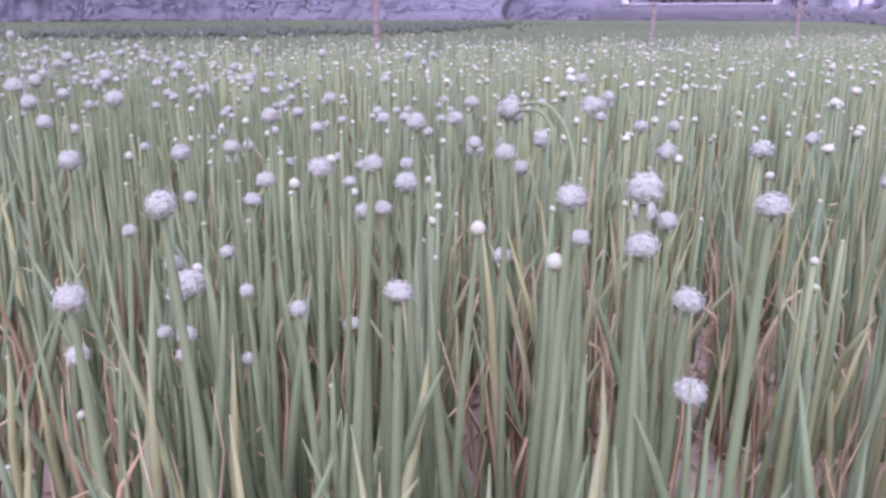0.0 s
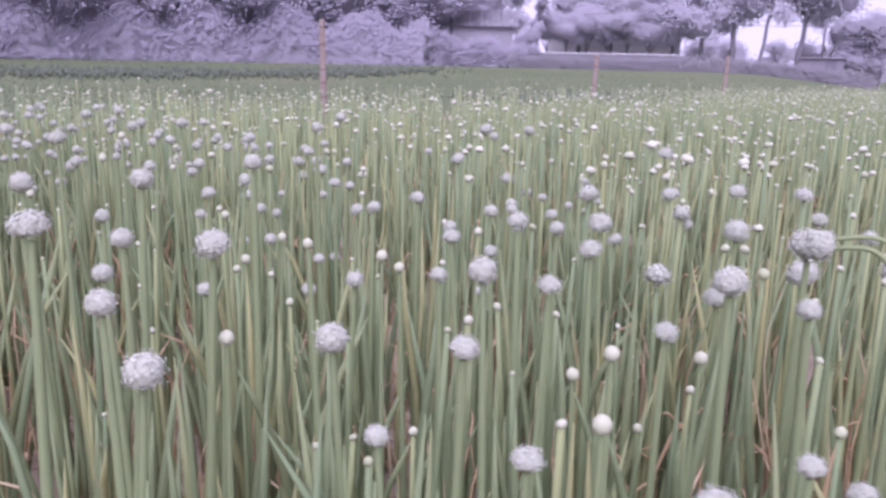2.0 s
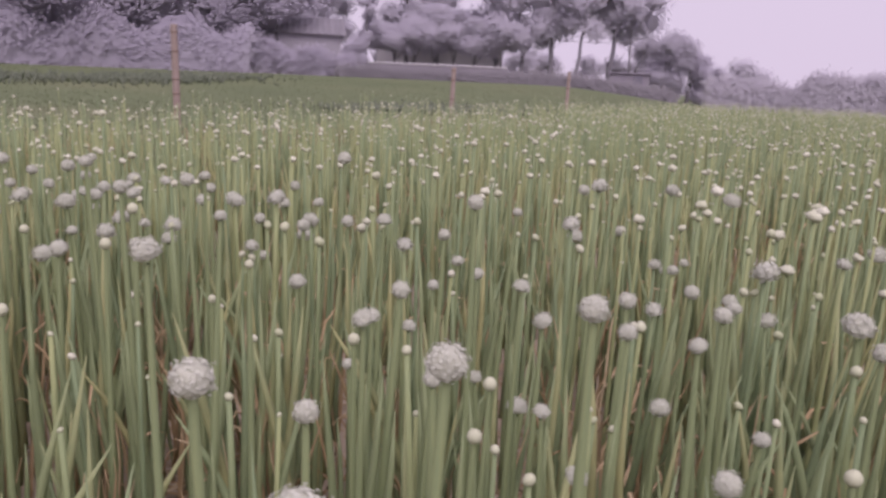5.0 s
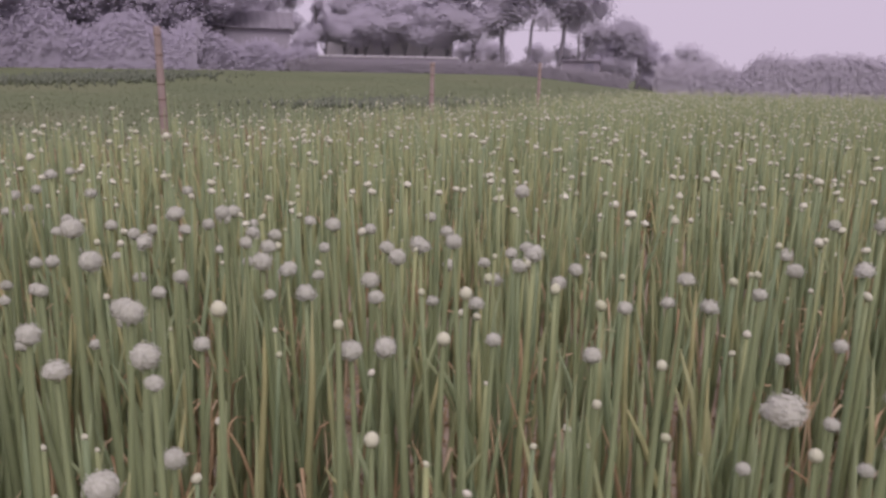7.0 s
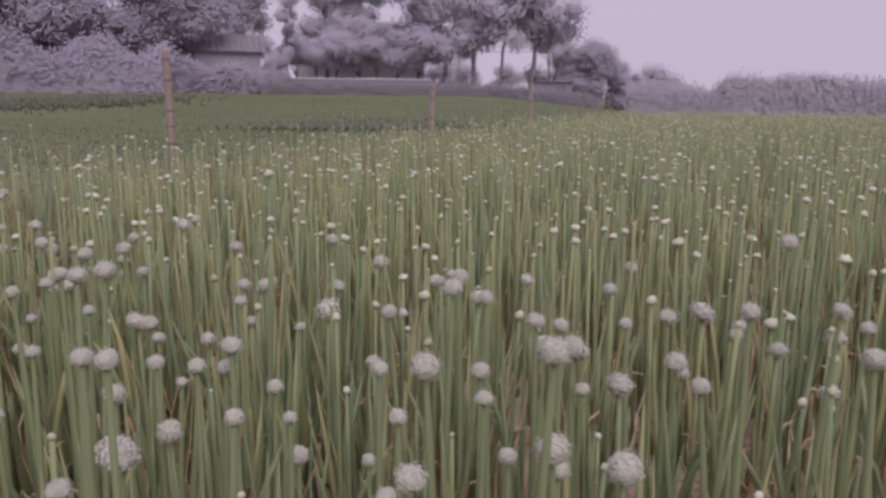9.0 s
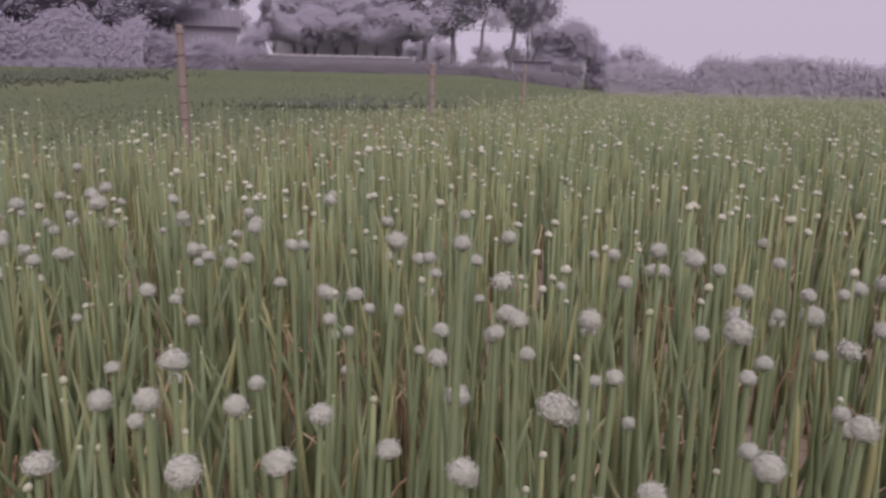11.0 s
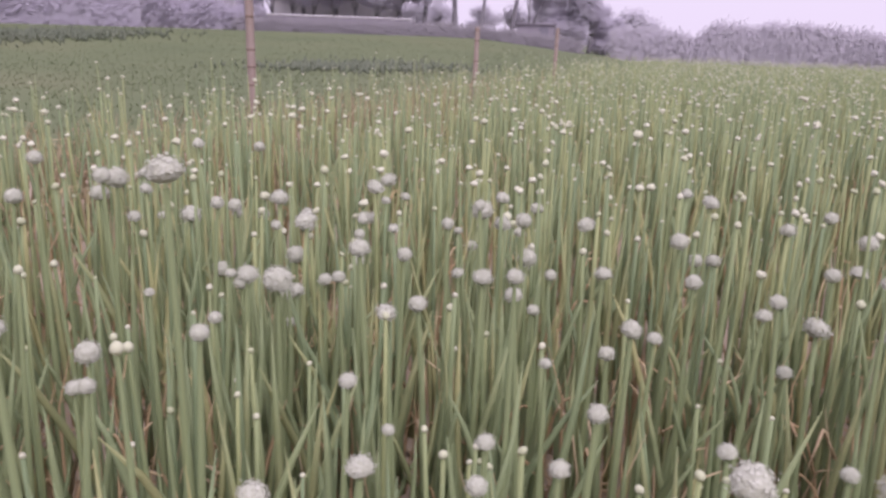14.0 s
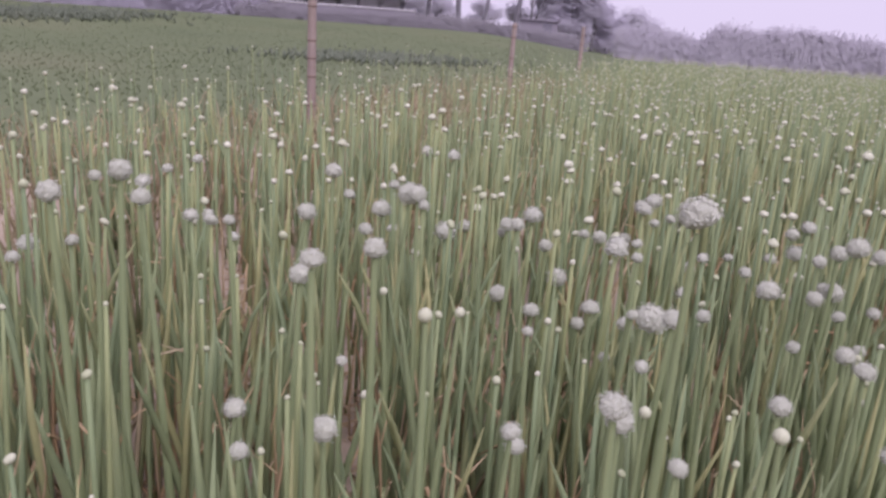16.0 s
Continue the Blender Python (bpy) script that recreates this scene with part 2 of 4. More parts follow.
# ---------------------------------------------------------------- trees
def leaf_quads(c, size, r, reed=False):
    """A small leaf, a bent pair of triangles, at each place: vertices and faces."""
    count = len(c)
    nrm = r.normal(0, 0.24, size=(count, 3)) + np.array((0.3, -0.75, 0.5))
    nrm /= np.linalg.norm(nrm, axis=1)[:, None]
    a = np.cross(nrm, r.normal(size=(count, 3)))
    a /= np.linalg.norm(a, axis=1)[:, None]
    if reed:
        a = np.c_[r.normal(0, 0.45, (count, 2)), np.ones(count)]
    b = np.cross(nrm, a)
    b *= (0.28 if reed else 0.55) / np.linalg.norm(b, axis=1)[:, None]
    s = size * r.uniform(0.6, 1.4, count)[:, None]
    v = np.stack([c - a * s, c + b * s + nrm * s * 0.1, c + a * s, c - b * s + nrm * s * 0.1], 1).reshape(-1, 3)
    k = np.arange(count)[:, None] * 4
    return v, np.concatenate([k + [0, 1, 2], k + [0, 2, 3]])


def ball_arrays(sub):
    bm = bmesh.new()
    bmesh.ops.create_icosphere(bm, subdivisions=sub, radius=1)
    return arrays(bm)


def crown_mesh(parts, leaves, tris):
    """Smooth hearts and flat leaves in one mesh."""
    vs, fs, base = [leaves], [tris], len(leaves)
    for v, t in parts:
        vs.append(v)
        fs.append(t + base)
        base += len(v)
    me = bpy.data.meshes.new("crown")
    fs = np.concatenate(fs)
    me.from_pydata(np.concatenate(vs).tolist(), [], fs.tolist())
    me.polygons.foreach_set("use_smooth", np.arange(len(fs)) >= len(tris))
    return me


def crown(lobes, count, size, seed, heart):
    """A loose crown: a clump of leaves round a small dense heart for each lobe (x, y, z, rx, ry, rz)."""
    r = np.random.default_rng(seed)
    vol = np.array([l[3] * l[4] * l[5] for l in lobes]) ** 0.7
    lob = np.array(lobes)[r.choice(len(lobes), count, p=vol / vol.sum())]
    d = r.normal(size=(count, 3))
    d /= np.linalg.norm(d, axis=1)[:, None]
    c = lob[:, :3] + d * lob[:, 3:] * r.uniform(0.5, 1.06, count)[:, None]
    tuft = r.normal(size=(max(8, count // 14), 3))
    c += tuft[r.integers(0, len(tuft), count)] * size * 1.1
    ball, tri = ball_arrays(3)
    parts = []
    for k, l in enumerate(lobes):
        lump = np.array([1 + 0.35 * noise.noise(Vector(q * 2.1) + Vector((seed, 3.7 * k, 0))) + 0.3 * noise.noise(Vector(q * 5.3) + Vector((0, seed, 1.9 * k))) for q in ball])
        parts.append((ball * lump[:, None] * np.array(l[3:]) * heart + np.array(l[:3]), tri))
    return crown_mesh(parts, *leaf_quads(c, size, r))


def tree(az, r, height, spread, trunk_top, label, seed, lobes=9, leaves=1500, leaf=0.34, lean=0.0, mat=None, flat=1.0, thick=0.22, low=None, heart=0.5):
    rr = random.Random(seed)
    base = far(az, r)
    root = thing("tree", Matrix.Translation(base), label, "tree", "trees behind the field")
    bm = bmesh.new()
    top = Vector((lean, 0.2 * lean, trunk_top))
    pts = [(0, 0, -0.2)] + [(lean * t + 0.12 * rr.uniform(-1, 1), 0.12 * rr.uniform(-1, 1), trunk_top * t) for t in (0.25, 0.5, 0.75)] + [top]
    tube(bm, pts, [thick * 1.3, thick, thick * 0.9, thick * 0.8, thick * 0.65], 7)
    low = trunk_top * 0.8 if low is None else low
    ls = []
    for k in range(lobes):
        a = rr.uniform(0, 6.283)
        q = rr.uniform(0.0, 0.75) ** 0.6
        z = low + (height - low) * rr.uniform(0.1, 0.92)
        w = spread * (0.34 + 0.2 * rr.random())
        narrow = 1.0 - 0.45 * abs((z - low) / (height - low) - 0.45)
        c = (lean + math.cos(a) * spread * q * narrow, math.sin(a) * spread * q * narrow, z)
        ls.append((*c, w, w, w * 0.8 * flat))
        if k < 6:
            mid = (top + Vector(c)) * 0.5 + Vector((rr.uniform(-0.2, 0.2), rr.uniform(-0.2, 0.2), 0.1))
            start = Vector(pts[3]).lerp(top, rr.random())
            tube(bm, [start, mid, c], [thick * 0.45, thick * 0.3, thick * 0.1], 5)
    part("trunk", bm, BARK, root)
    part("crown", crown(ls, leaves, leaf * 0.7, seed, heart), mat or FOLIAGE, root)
    return root


BROAD = "tall broad-leaved tree in mist behind the field"
MANGO = "low dense round-crowned tree beside the road wall"
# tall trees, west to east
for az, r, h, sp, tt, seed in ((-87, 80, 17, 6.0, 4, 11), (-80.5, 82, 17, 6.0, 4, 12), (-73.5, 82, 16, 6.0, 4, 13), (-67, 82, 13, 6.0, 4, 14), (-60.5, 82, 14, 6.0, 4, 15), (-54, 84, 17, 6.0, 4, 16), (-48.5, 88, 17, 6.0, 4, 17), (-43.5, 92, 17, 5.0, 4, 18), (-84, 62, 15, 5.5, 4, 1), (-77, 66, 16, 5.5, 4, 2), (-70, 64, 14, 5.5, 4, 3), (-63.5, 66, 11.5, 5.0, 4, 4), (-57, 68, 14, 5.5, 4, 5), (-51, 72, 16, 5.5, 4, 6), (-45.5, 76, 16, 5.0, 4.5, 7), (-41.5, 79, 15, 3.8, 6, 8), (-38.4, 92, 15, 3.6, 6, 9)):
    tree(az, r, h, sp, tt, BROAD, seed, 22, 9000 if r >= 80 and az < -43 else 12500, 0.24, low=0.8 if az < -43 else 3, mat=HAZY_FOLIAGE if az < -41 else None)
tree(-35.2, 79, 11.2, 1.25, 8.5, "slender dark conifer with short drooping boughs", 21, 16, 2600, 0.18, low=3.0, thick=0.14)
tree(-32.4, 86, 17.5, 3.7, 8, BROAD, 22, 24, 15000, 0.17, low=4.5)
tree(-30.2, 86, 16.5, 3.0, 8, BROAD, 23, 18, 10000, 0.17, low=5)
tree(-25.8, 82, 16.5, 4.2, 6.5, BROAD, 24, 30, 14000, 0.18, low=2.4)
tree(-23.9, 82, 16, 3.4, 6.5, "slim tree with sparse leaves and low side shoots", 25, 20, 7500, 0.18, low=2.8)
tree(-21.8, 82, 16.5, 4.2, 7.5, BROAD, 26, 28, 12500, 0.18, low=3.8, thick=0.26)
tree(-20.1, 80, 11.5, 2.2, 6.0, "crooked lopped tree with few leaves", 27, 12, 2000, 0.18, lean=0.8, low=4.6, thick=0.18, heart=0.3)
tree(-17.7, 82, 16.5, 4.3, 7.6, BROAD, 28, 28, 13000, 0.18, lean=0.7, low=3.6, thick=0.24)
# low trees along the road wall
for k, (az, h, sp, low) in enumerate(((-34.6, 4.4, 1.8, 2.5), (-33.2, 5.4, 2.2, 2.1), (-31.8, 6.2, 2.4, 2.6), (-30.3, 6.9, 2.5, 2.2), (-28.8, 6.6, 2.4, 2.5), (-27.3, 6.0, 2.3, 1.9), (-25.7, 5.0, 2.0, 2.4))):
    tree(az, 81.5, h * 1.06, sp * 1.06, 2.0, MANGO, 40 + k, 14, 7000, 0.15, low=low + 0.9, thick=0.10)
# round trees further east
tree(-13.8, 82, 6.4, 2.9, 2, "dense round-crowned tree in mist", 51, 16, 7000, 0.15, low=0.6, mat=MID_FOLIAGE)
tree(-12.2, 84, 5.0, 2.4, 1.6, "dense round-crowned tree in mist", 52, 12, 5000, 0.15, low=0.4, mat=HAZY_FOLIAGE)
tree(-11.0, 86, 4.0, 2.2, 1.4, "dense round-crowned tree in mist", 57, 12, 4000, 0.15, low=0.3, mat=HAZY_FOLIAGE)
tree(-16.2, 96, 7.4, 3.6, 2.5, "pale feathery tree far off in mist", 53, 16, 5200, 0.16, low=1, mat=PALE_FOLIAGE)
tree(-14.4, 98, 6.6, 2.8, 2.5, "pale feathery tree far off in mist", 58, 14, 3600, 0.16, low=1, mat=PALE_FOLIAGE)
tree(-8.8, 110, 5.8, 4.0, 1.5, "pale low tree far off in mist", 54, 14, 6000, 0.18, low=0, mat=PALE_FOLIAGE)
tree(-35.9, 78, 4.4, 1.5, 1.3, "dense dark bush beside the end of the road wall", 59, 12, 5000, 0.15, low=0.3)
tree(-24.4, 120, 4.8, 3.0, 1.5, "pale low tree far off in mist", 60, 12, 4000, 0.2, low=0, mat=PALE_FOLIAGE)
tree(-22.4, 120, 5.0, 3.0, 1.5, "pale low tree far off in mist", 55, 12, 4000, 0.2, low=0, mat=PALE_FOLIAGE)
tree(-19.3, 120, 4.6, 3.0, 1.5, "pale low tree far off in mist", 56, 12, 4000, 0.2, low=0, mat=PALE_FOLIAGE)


def hedge(name, label, spots, leaves, size, mat, seed, reed=False):
    """A row of shrubs: one uneven bank through the spots (direction, distance, height, half width), with a coat of leaves or reeds."""
    r = np.random.default_rng(seed)
    fine = []
    for a, b in zip(spots, spots[1:]):
        fine += [tuple(a[i] + (b[i] - a[i]) * k / 6 for i in range(4)) for k in range(6)]
    rings = 15
    body = np.zeros((len(fine), rings, 3))
    for k, (az, dist, h, w) in enumerate(fine):
        p = far(az, dist)
        out = Vector((math.sin(radians(az)), math.cos(radians(az)), 0))
        for i in range(rings):
            g = math.pi * i / (rings - 1)
            n = 1 + 0.12 * noise.noise((k * 0.17 + seed, i * 0.35, 0)) + 0.07 * noise.noise((k * 0.61, i * 0.9, seed))
            body[k, i] = p + out * (-math.cos(g) * w * n) + Vector((0, 0, math.sin(g) ** 0.7 * h * n * 0.92 - 0.05))
    body = body.reshape(-1, 3)
    k, i = np.meshgrid(np.arange(len(fine) - 1), np.arange(rings - 1), indexing="ij")
    q = (k * rings + i).ravel()
    tri = np.concatenate([np.c_[q, q + rings, q + 1], np.c_[q + 1, q + rings, q + rings + 1]])
    at = r.integers(0, len(body), leaves)
    c = body[at] + r.normal(0, 0.3, (leaves, 3)) + np.array((0, 0, size * 0.5 if reed else 0.05))
    me = crown_mesh([(body, tri)], *leaf_quads(c, size, r, reed))
    me.materials.append(mat)
    tagged(new(name, me), label, "hedge", kind="stuff")


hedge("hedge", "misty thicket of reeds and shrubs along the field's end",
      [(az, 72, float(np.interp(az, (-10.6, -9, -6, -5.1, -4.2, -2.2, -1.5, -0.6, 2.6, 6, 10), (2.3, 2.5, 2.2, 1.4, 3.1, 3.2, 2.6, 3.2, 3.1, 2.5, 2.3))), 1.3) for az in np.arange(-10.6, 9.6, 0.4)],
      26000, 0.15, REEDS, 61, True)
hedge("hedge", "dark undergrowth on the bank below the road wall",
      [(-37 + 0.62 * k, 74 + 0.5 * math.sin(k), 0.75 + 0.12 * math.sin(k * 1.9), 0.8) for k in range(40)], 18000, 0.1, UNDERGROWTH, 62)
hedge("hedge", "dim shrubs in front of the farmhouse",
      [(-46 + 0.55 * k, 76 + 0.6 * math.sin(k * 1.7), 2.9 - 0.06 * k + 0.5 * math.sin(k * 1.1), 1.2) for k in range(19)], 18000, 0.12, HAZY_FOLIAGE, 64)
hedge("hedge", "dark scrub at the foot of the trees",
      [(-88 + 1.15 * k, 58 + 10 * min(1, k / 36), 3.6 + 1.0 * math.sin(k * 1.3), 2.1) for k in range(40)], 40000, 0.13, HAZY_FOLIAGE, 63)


# ---------------------------------------------------------------- road wall, house, hut, poles
def facing(az, r):
    p = far(az, r)
    return Matrix.Translation(p) @ pose(0, 0, 0, 0, 0, -az)


def road_wall():
    a, b = far(-35.2, 79), far(-24.9, 79)
    d = b - a
    m = Matrix.Translation(a) @ pose(0, 0, 0, 0, 0, math.degrees(math.atan2(d.y, d.x)))
    root = thing("boundary_wall", m, "pale plastered road wall with a whitewashed coping", "wall")
    n = d.length
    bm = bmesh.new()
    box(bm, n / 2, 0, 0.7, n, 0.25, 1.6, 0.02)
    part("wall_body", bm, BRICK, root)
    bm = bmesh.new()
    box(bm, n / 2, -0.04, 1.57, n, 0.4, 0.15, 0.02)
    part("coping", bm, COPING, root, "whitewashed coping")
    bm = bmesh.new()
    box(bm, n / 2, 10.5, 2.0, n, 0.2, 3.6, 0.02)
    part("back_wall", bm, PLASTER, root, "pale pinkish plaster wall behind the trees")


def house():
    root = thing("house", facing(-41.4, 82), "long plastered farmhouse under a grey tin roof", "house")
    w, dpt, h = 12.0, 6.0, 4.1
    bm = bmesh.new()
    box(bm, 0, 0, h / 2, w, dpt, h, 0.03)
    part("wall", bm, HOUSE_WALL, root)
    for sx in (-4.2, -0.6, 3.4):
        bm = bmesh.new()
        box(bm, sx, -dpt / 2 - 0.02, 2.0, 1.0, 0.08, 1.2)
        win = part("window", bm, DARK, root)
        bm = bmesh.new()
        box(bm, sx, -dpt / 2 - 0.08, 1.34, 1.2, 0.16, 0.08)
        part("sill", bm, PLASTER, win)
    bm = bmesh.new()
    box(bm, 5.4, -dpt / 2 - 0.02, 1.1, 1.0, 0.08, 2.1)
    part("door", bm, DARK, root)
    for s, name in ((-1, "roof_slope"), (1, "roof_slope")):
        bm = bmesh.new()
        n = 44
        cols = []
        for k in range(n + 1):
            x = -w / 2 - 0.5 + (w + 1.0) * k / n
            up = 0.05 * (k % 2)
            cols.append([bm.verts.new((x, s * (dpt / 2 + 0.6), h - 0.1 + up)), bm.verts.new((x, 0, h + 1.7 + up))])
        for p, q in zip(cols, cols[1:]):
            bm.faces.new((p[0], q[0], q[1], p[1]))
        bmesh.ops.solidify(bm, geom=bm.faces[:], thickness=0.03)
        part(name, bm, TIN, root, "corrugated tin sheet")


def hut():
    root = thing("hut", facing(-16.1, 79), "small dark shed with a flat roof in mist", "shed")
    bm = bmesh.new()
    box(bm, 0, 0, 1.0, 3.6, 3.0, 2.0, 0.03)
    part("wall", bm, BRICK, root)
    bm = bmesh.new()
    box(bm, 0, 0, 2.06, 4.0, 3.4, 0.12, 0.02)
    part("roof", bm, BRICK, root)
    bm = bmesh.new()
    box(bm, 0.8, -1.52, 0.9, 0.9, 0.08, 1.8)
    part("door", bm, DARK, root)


def power_line():
    posts = []
    for az, r in ((-25.5, 92), (-16.4, 92)):
        root = thing("utility_pole", Matrix.Translation(far(az, r)), "plain grey utility pole with a crossarm", "pole", "utility poles")
        bm = bmesh.new()
        tube(bm, [(0, 0, -0.3), (0, 0, 3.5), (0, 0, 7.2)], [0.14, 0.12, 0.09], 8)
        part("shaft", bm, BARK, root)
        bm = bmesh.new()
        box(bm, 0, 0, 6.2, 1.4, 0.1, 0.1, 0.01)
        part("crossarm", bm, BARK, root)
        posts.append(far(az, r))
    for dz in (6.25, 5.7):
        c = bpy.data.curves.new("power_cable", "CURVE")
        c.dimensions, c.bevel_depth = "3D", 0.025
        s = c.splines.new("POLY")
        s.points.add(16)
        for k in range(17):
            t = k / 16
            p = posts[0].lerp(posts[1], t)
            s.points[k].co = (p.x, p.y, p.z + dz - 1.2 * t * (1 - t), 1)
        c.materials.append(WIRE)
        tagged(new("power_cable", c), "thin sagging power cable between poles", "cable", "power cables")


road_wall()
house()
hut()
power_line()


# ---------------------------------------------------------------- bamboo posts along the field's edge
def bamboo_post(x, y, top, lean, seed, radius=0.055):
    rr = random.Random(seed)
    root = thing("bamboo_post", Matrix.Translation((x, y, 0)) @ pose(0, 0, 0, rr.uniform(-1, 1), lean, rr.uniform(0, 360)), "weathered upright bamboo post at the edge of the onion field", "post", "posts along the field edge")
    z, nodes = -0.2, []
    pts, rad = [(0, 0, -0.2)], [radius]
    while z < top - 0.05:
        z = min(top, z + rr.uniform(0.2, 0.42))
        nodes.append(z)
    bm = bmesh.new()
    for zn in nodes:
        r = radius * (1 - 0.12 * zn / top)
        pts += [(0, 0, zn - 0.02), (0, 0, zn)]
        rad += [r * 0.97, r * 1.04]
    tube(bm, pts, rad, 10)
    part("culm", bm, BAMBOO, root)
    for zn in nodes[:-1]:
        bm = bmesh.new()
        r = radius * (1 - 0.12 * zn / top)
        tube(bm, [(0, 0, zn - 0.012), (0, 0, zn), (0, 0, zn + 0.012)], [r * 1.02, r * 1.1, r * 1.02], 10)
        part("node_ring", bm, NODE, root, "dark raised bamboo joint")


bamboo_post(-7.3, 8.3, 1.92, 0.4, 3)
bamboo_post(-6.9, 15.4, 1.62, -2.5, 5)
bamboo_post(-6.8, 21.9, 1.75, 0.5, 8)


# ---------------------------------------------------------------- onion plants
# flower heads beside the walk, east to west: x, y, height, width
FIRST_STRETCH = [
    (3.081, 1.42, 0.951, 0.043), (3.042, 1.345, 0.717, 0.043), (3.03, 1.236, 0.925, 0.039), (3.022, 1.244, 0.988, 0.043),
    (3.004, 1.142, 0.989, 0.033), (2.993, 1.402, 0.811, 0.043), (2.992, 1.135, 0.919, 0.019), (2.838, 1.044, 0.862, 0.036),
    (2.756, 1.069, 0.999, 0.027), (2.741, 1.496, 1.039, 0.037), (2.661, 0.845, 0.964, 0.037), (2.647, 1.402, 0.963, 0.034),
    (2.614, 0.749, 0.861, 0.038), (2.602, 1.045, 0.774, 0.027), (2.593, 1.245, 0.926, 0.038), 
    (2.516, 1.141, 0.95, 0.037), (2.425, 1.053, 0.75, 0.025), (2.389, 1.277, 0.892, 0.025), 
    (2.343, 1.706, 0.663, 0.043), (2.24, 1.712, 0.904, 0.035), (2.238, 0.941, 0.83, 0.025), 
]
SECOND_STRETCH = [
    (2.18, 1.285, 0.855, 0.022), (2.172, 1.599, 0.951, 0.048), (2.137, 1.214, 0.824, 0.035),
    (2.036, 1.224, 0.917, 0.034), (1.979, 1.463, 0.93, 0.033), (1.967, 1.158, 0.809, 0.03), (1.94, 1.366, 0.962, 0.041),
    (1.89, 2.229, 0.737, 0.055), (1.876, 1.725, 0.921, 0.04), (1.837, 1.197, 0.881, 0.044), (1.808, 1.608, 0.976, 0.037),
    (1.775, 0.981, 0.88, 0.049), (1.764, 1.469, 0.901, 0.026), (1.752, 0.949, 0.96, 0.035), (1.718, 1.106, 0.996, 0.044),
    (1.7, 1.67, 0.896, 0.026), (1.679, 1.587, 0.931, 0.033), (1.665, 1.015, 1.008, 0.028),
    (1.633, 1.314, 0.952, 0.016), (1.621, 1.991, 0.883, 0.035), (1.604, 0.935, 1.023, 0.044),
]
THIRD_STRETCH = [
    (1.603, 1.535, 0.87, 0.019), (1.579, 2.235, 0.856, 0.06), (1.471, 1.921, 0.722, 0.031),
    (1.4, 1.097, 0.897, 0.033), (1.384, 1.276, 0.832, 0.027), (1.37, 2.149, 0.871, 0.03), (1.352, 1.938, 0.852, 0.033),
    (1.34, 1.41, 1.04, 0.035), (1.322, 2.393, 0.821, 0.036), (1.296, 1.954, 0.72, 0.038), 
    (1.28, 1.761, 0.909, 0.031), (1.263, 1.233, 1.015, 0.043), (1.261, 2.284, 0.856, 0.034), (1.255, 1.035, 0.957, 0.046),
    (1.182, 1.679, 0.784, 0.028), (1.16, 1.5, 0.808, 0.021), (1.146, 1.407, 0.914, 0.024), (1.119, 1.623, 0.832, 0.021),
    (1.1, 1.227, 0.927, 0.029), (1.098, 1.864, 0.865, 0.035), (1.078, 1.097, 1, 0.043),
]
FOURTH_STRETCH = [
    (1.076, 1.812, 0.935, 0.031), (1.041, 1.907, 0.671, 0.043), (0.985, 1.682, 0.796, 0.031),
    (0.962, 1.845, 1.064, 0.031), (0.942, 1.917, 0.706, 0.031), (0.942, 1.543, 0.918, 0.036), (0.875, 1.776, 0.835, 0.026),
    (0.814, 1.262, 1.051, 0.038), (0.785, 1.787, 0.834, 0.031), (0.734, 2.133, 0.932, 0.03),
    (0.597, 2.09, 0.953, 0.037), (0.586, 1.601, 1.025, 0.023), (0.449, 1.961, 0.809, 0.04),
    (0.394, 1.572, 0.952, 0.025), (0.323, 1.622, 1.004, 0.021), (0.311, 1.567, 0.941, 0.022), (0.302, 1.365, 0.854, 0.022),
    (0.29, 2.355, 0.878, 0.037), (0.23, 1.523, 0.926, 0.037), (0.169, 1.894, 1.023, 0.036), (0.161, 2.238, 0.928, 0.032),
]
FIFTH_STRETCH = [
    (0.157, 1.536, 0.903, 0.039), (0.122, 1.748, 1.014, 0.035), (0.102, 1.087, 0.869, 0.043), (0.102, 1.294, 1.032, 0.022),
    (0.094, 2.016, 1.013, 0.03), (0.072, 1.191, 0.992, 0.039), (0.029, 1.267, 0.802, 0.036), (0.01, 2.699, 1.01, 0.049),
    (0.007, 1.111, 0.986, 0.034), (-0.045, 1.781, 1.054, 0.032), (-0.131, 2.086, 0.813, 0.041),
    (-0.148, 1.364, 0.969, 0.042), (-0.162, 1.087, 0.988, 0.033), (-0.187, 2.149, 0.833, 0.05), (-0.213, 2.55, 0.669, 0.04),
    (-0.22, 1.234, 0.958, 0.038), (-0.222, 1.325, 1.106, 0.037), (-0.329, 1.925, 0.83, 0.031), (-0.332, 1.504, 0.882, 0.028),
    (-0.345, 1.228, 0.978, 0.036), (-0.352, 1.928, 0.909, 0.051), (-0.367, 1.891, 0.96, 0.031), 
]
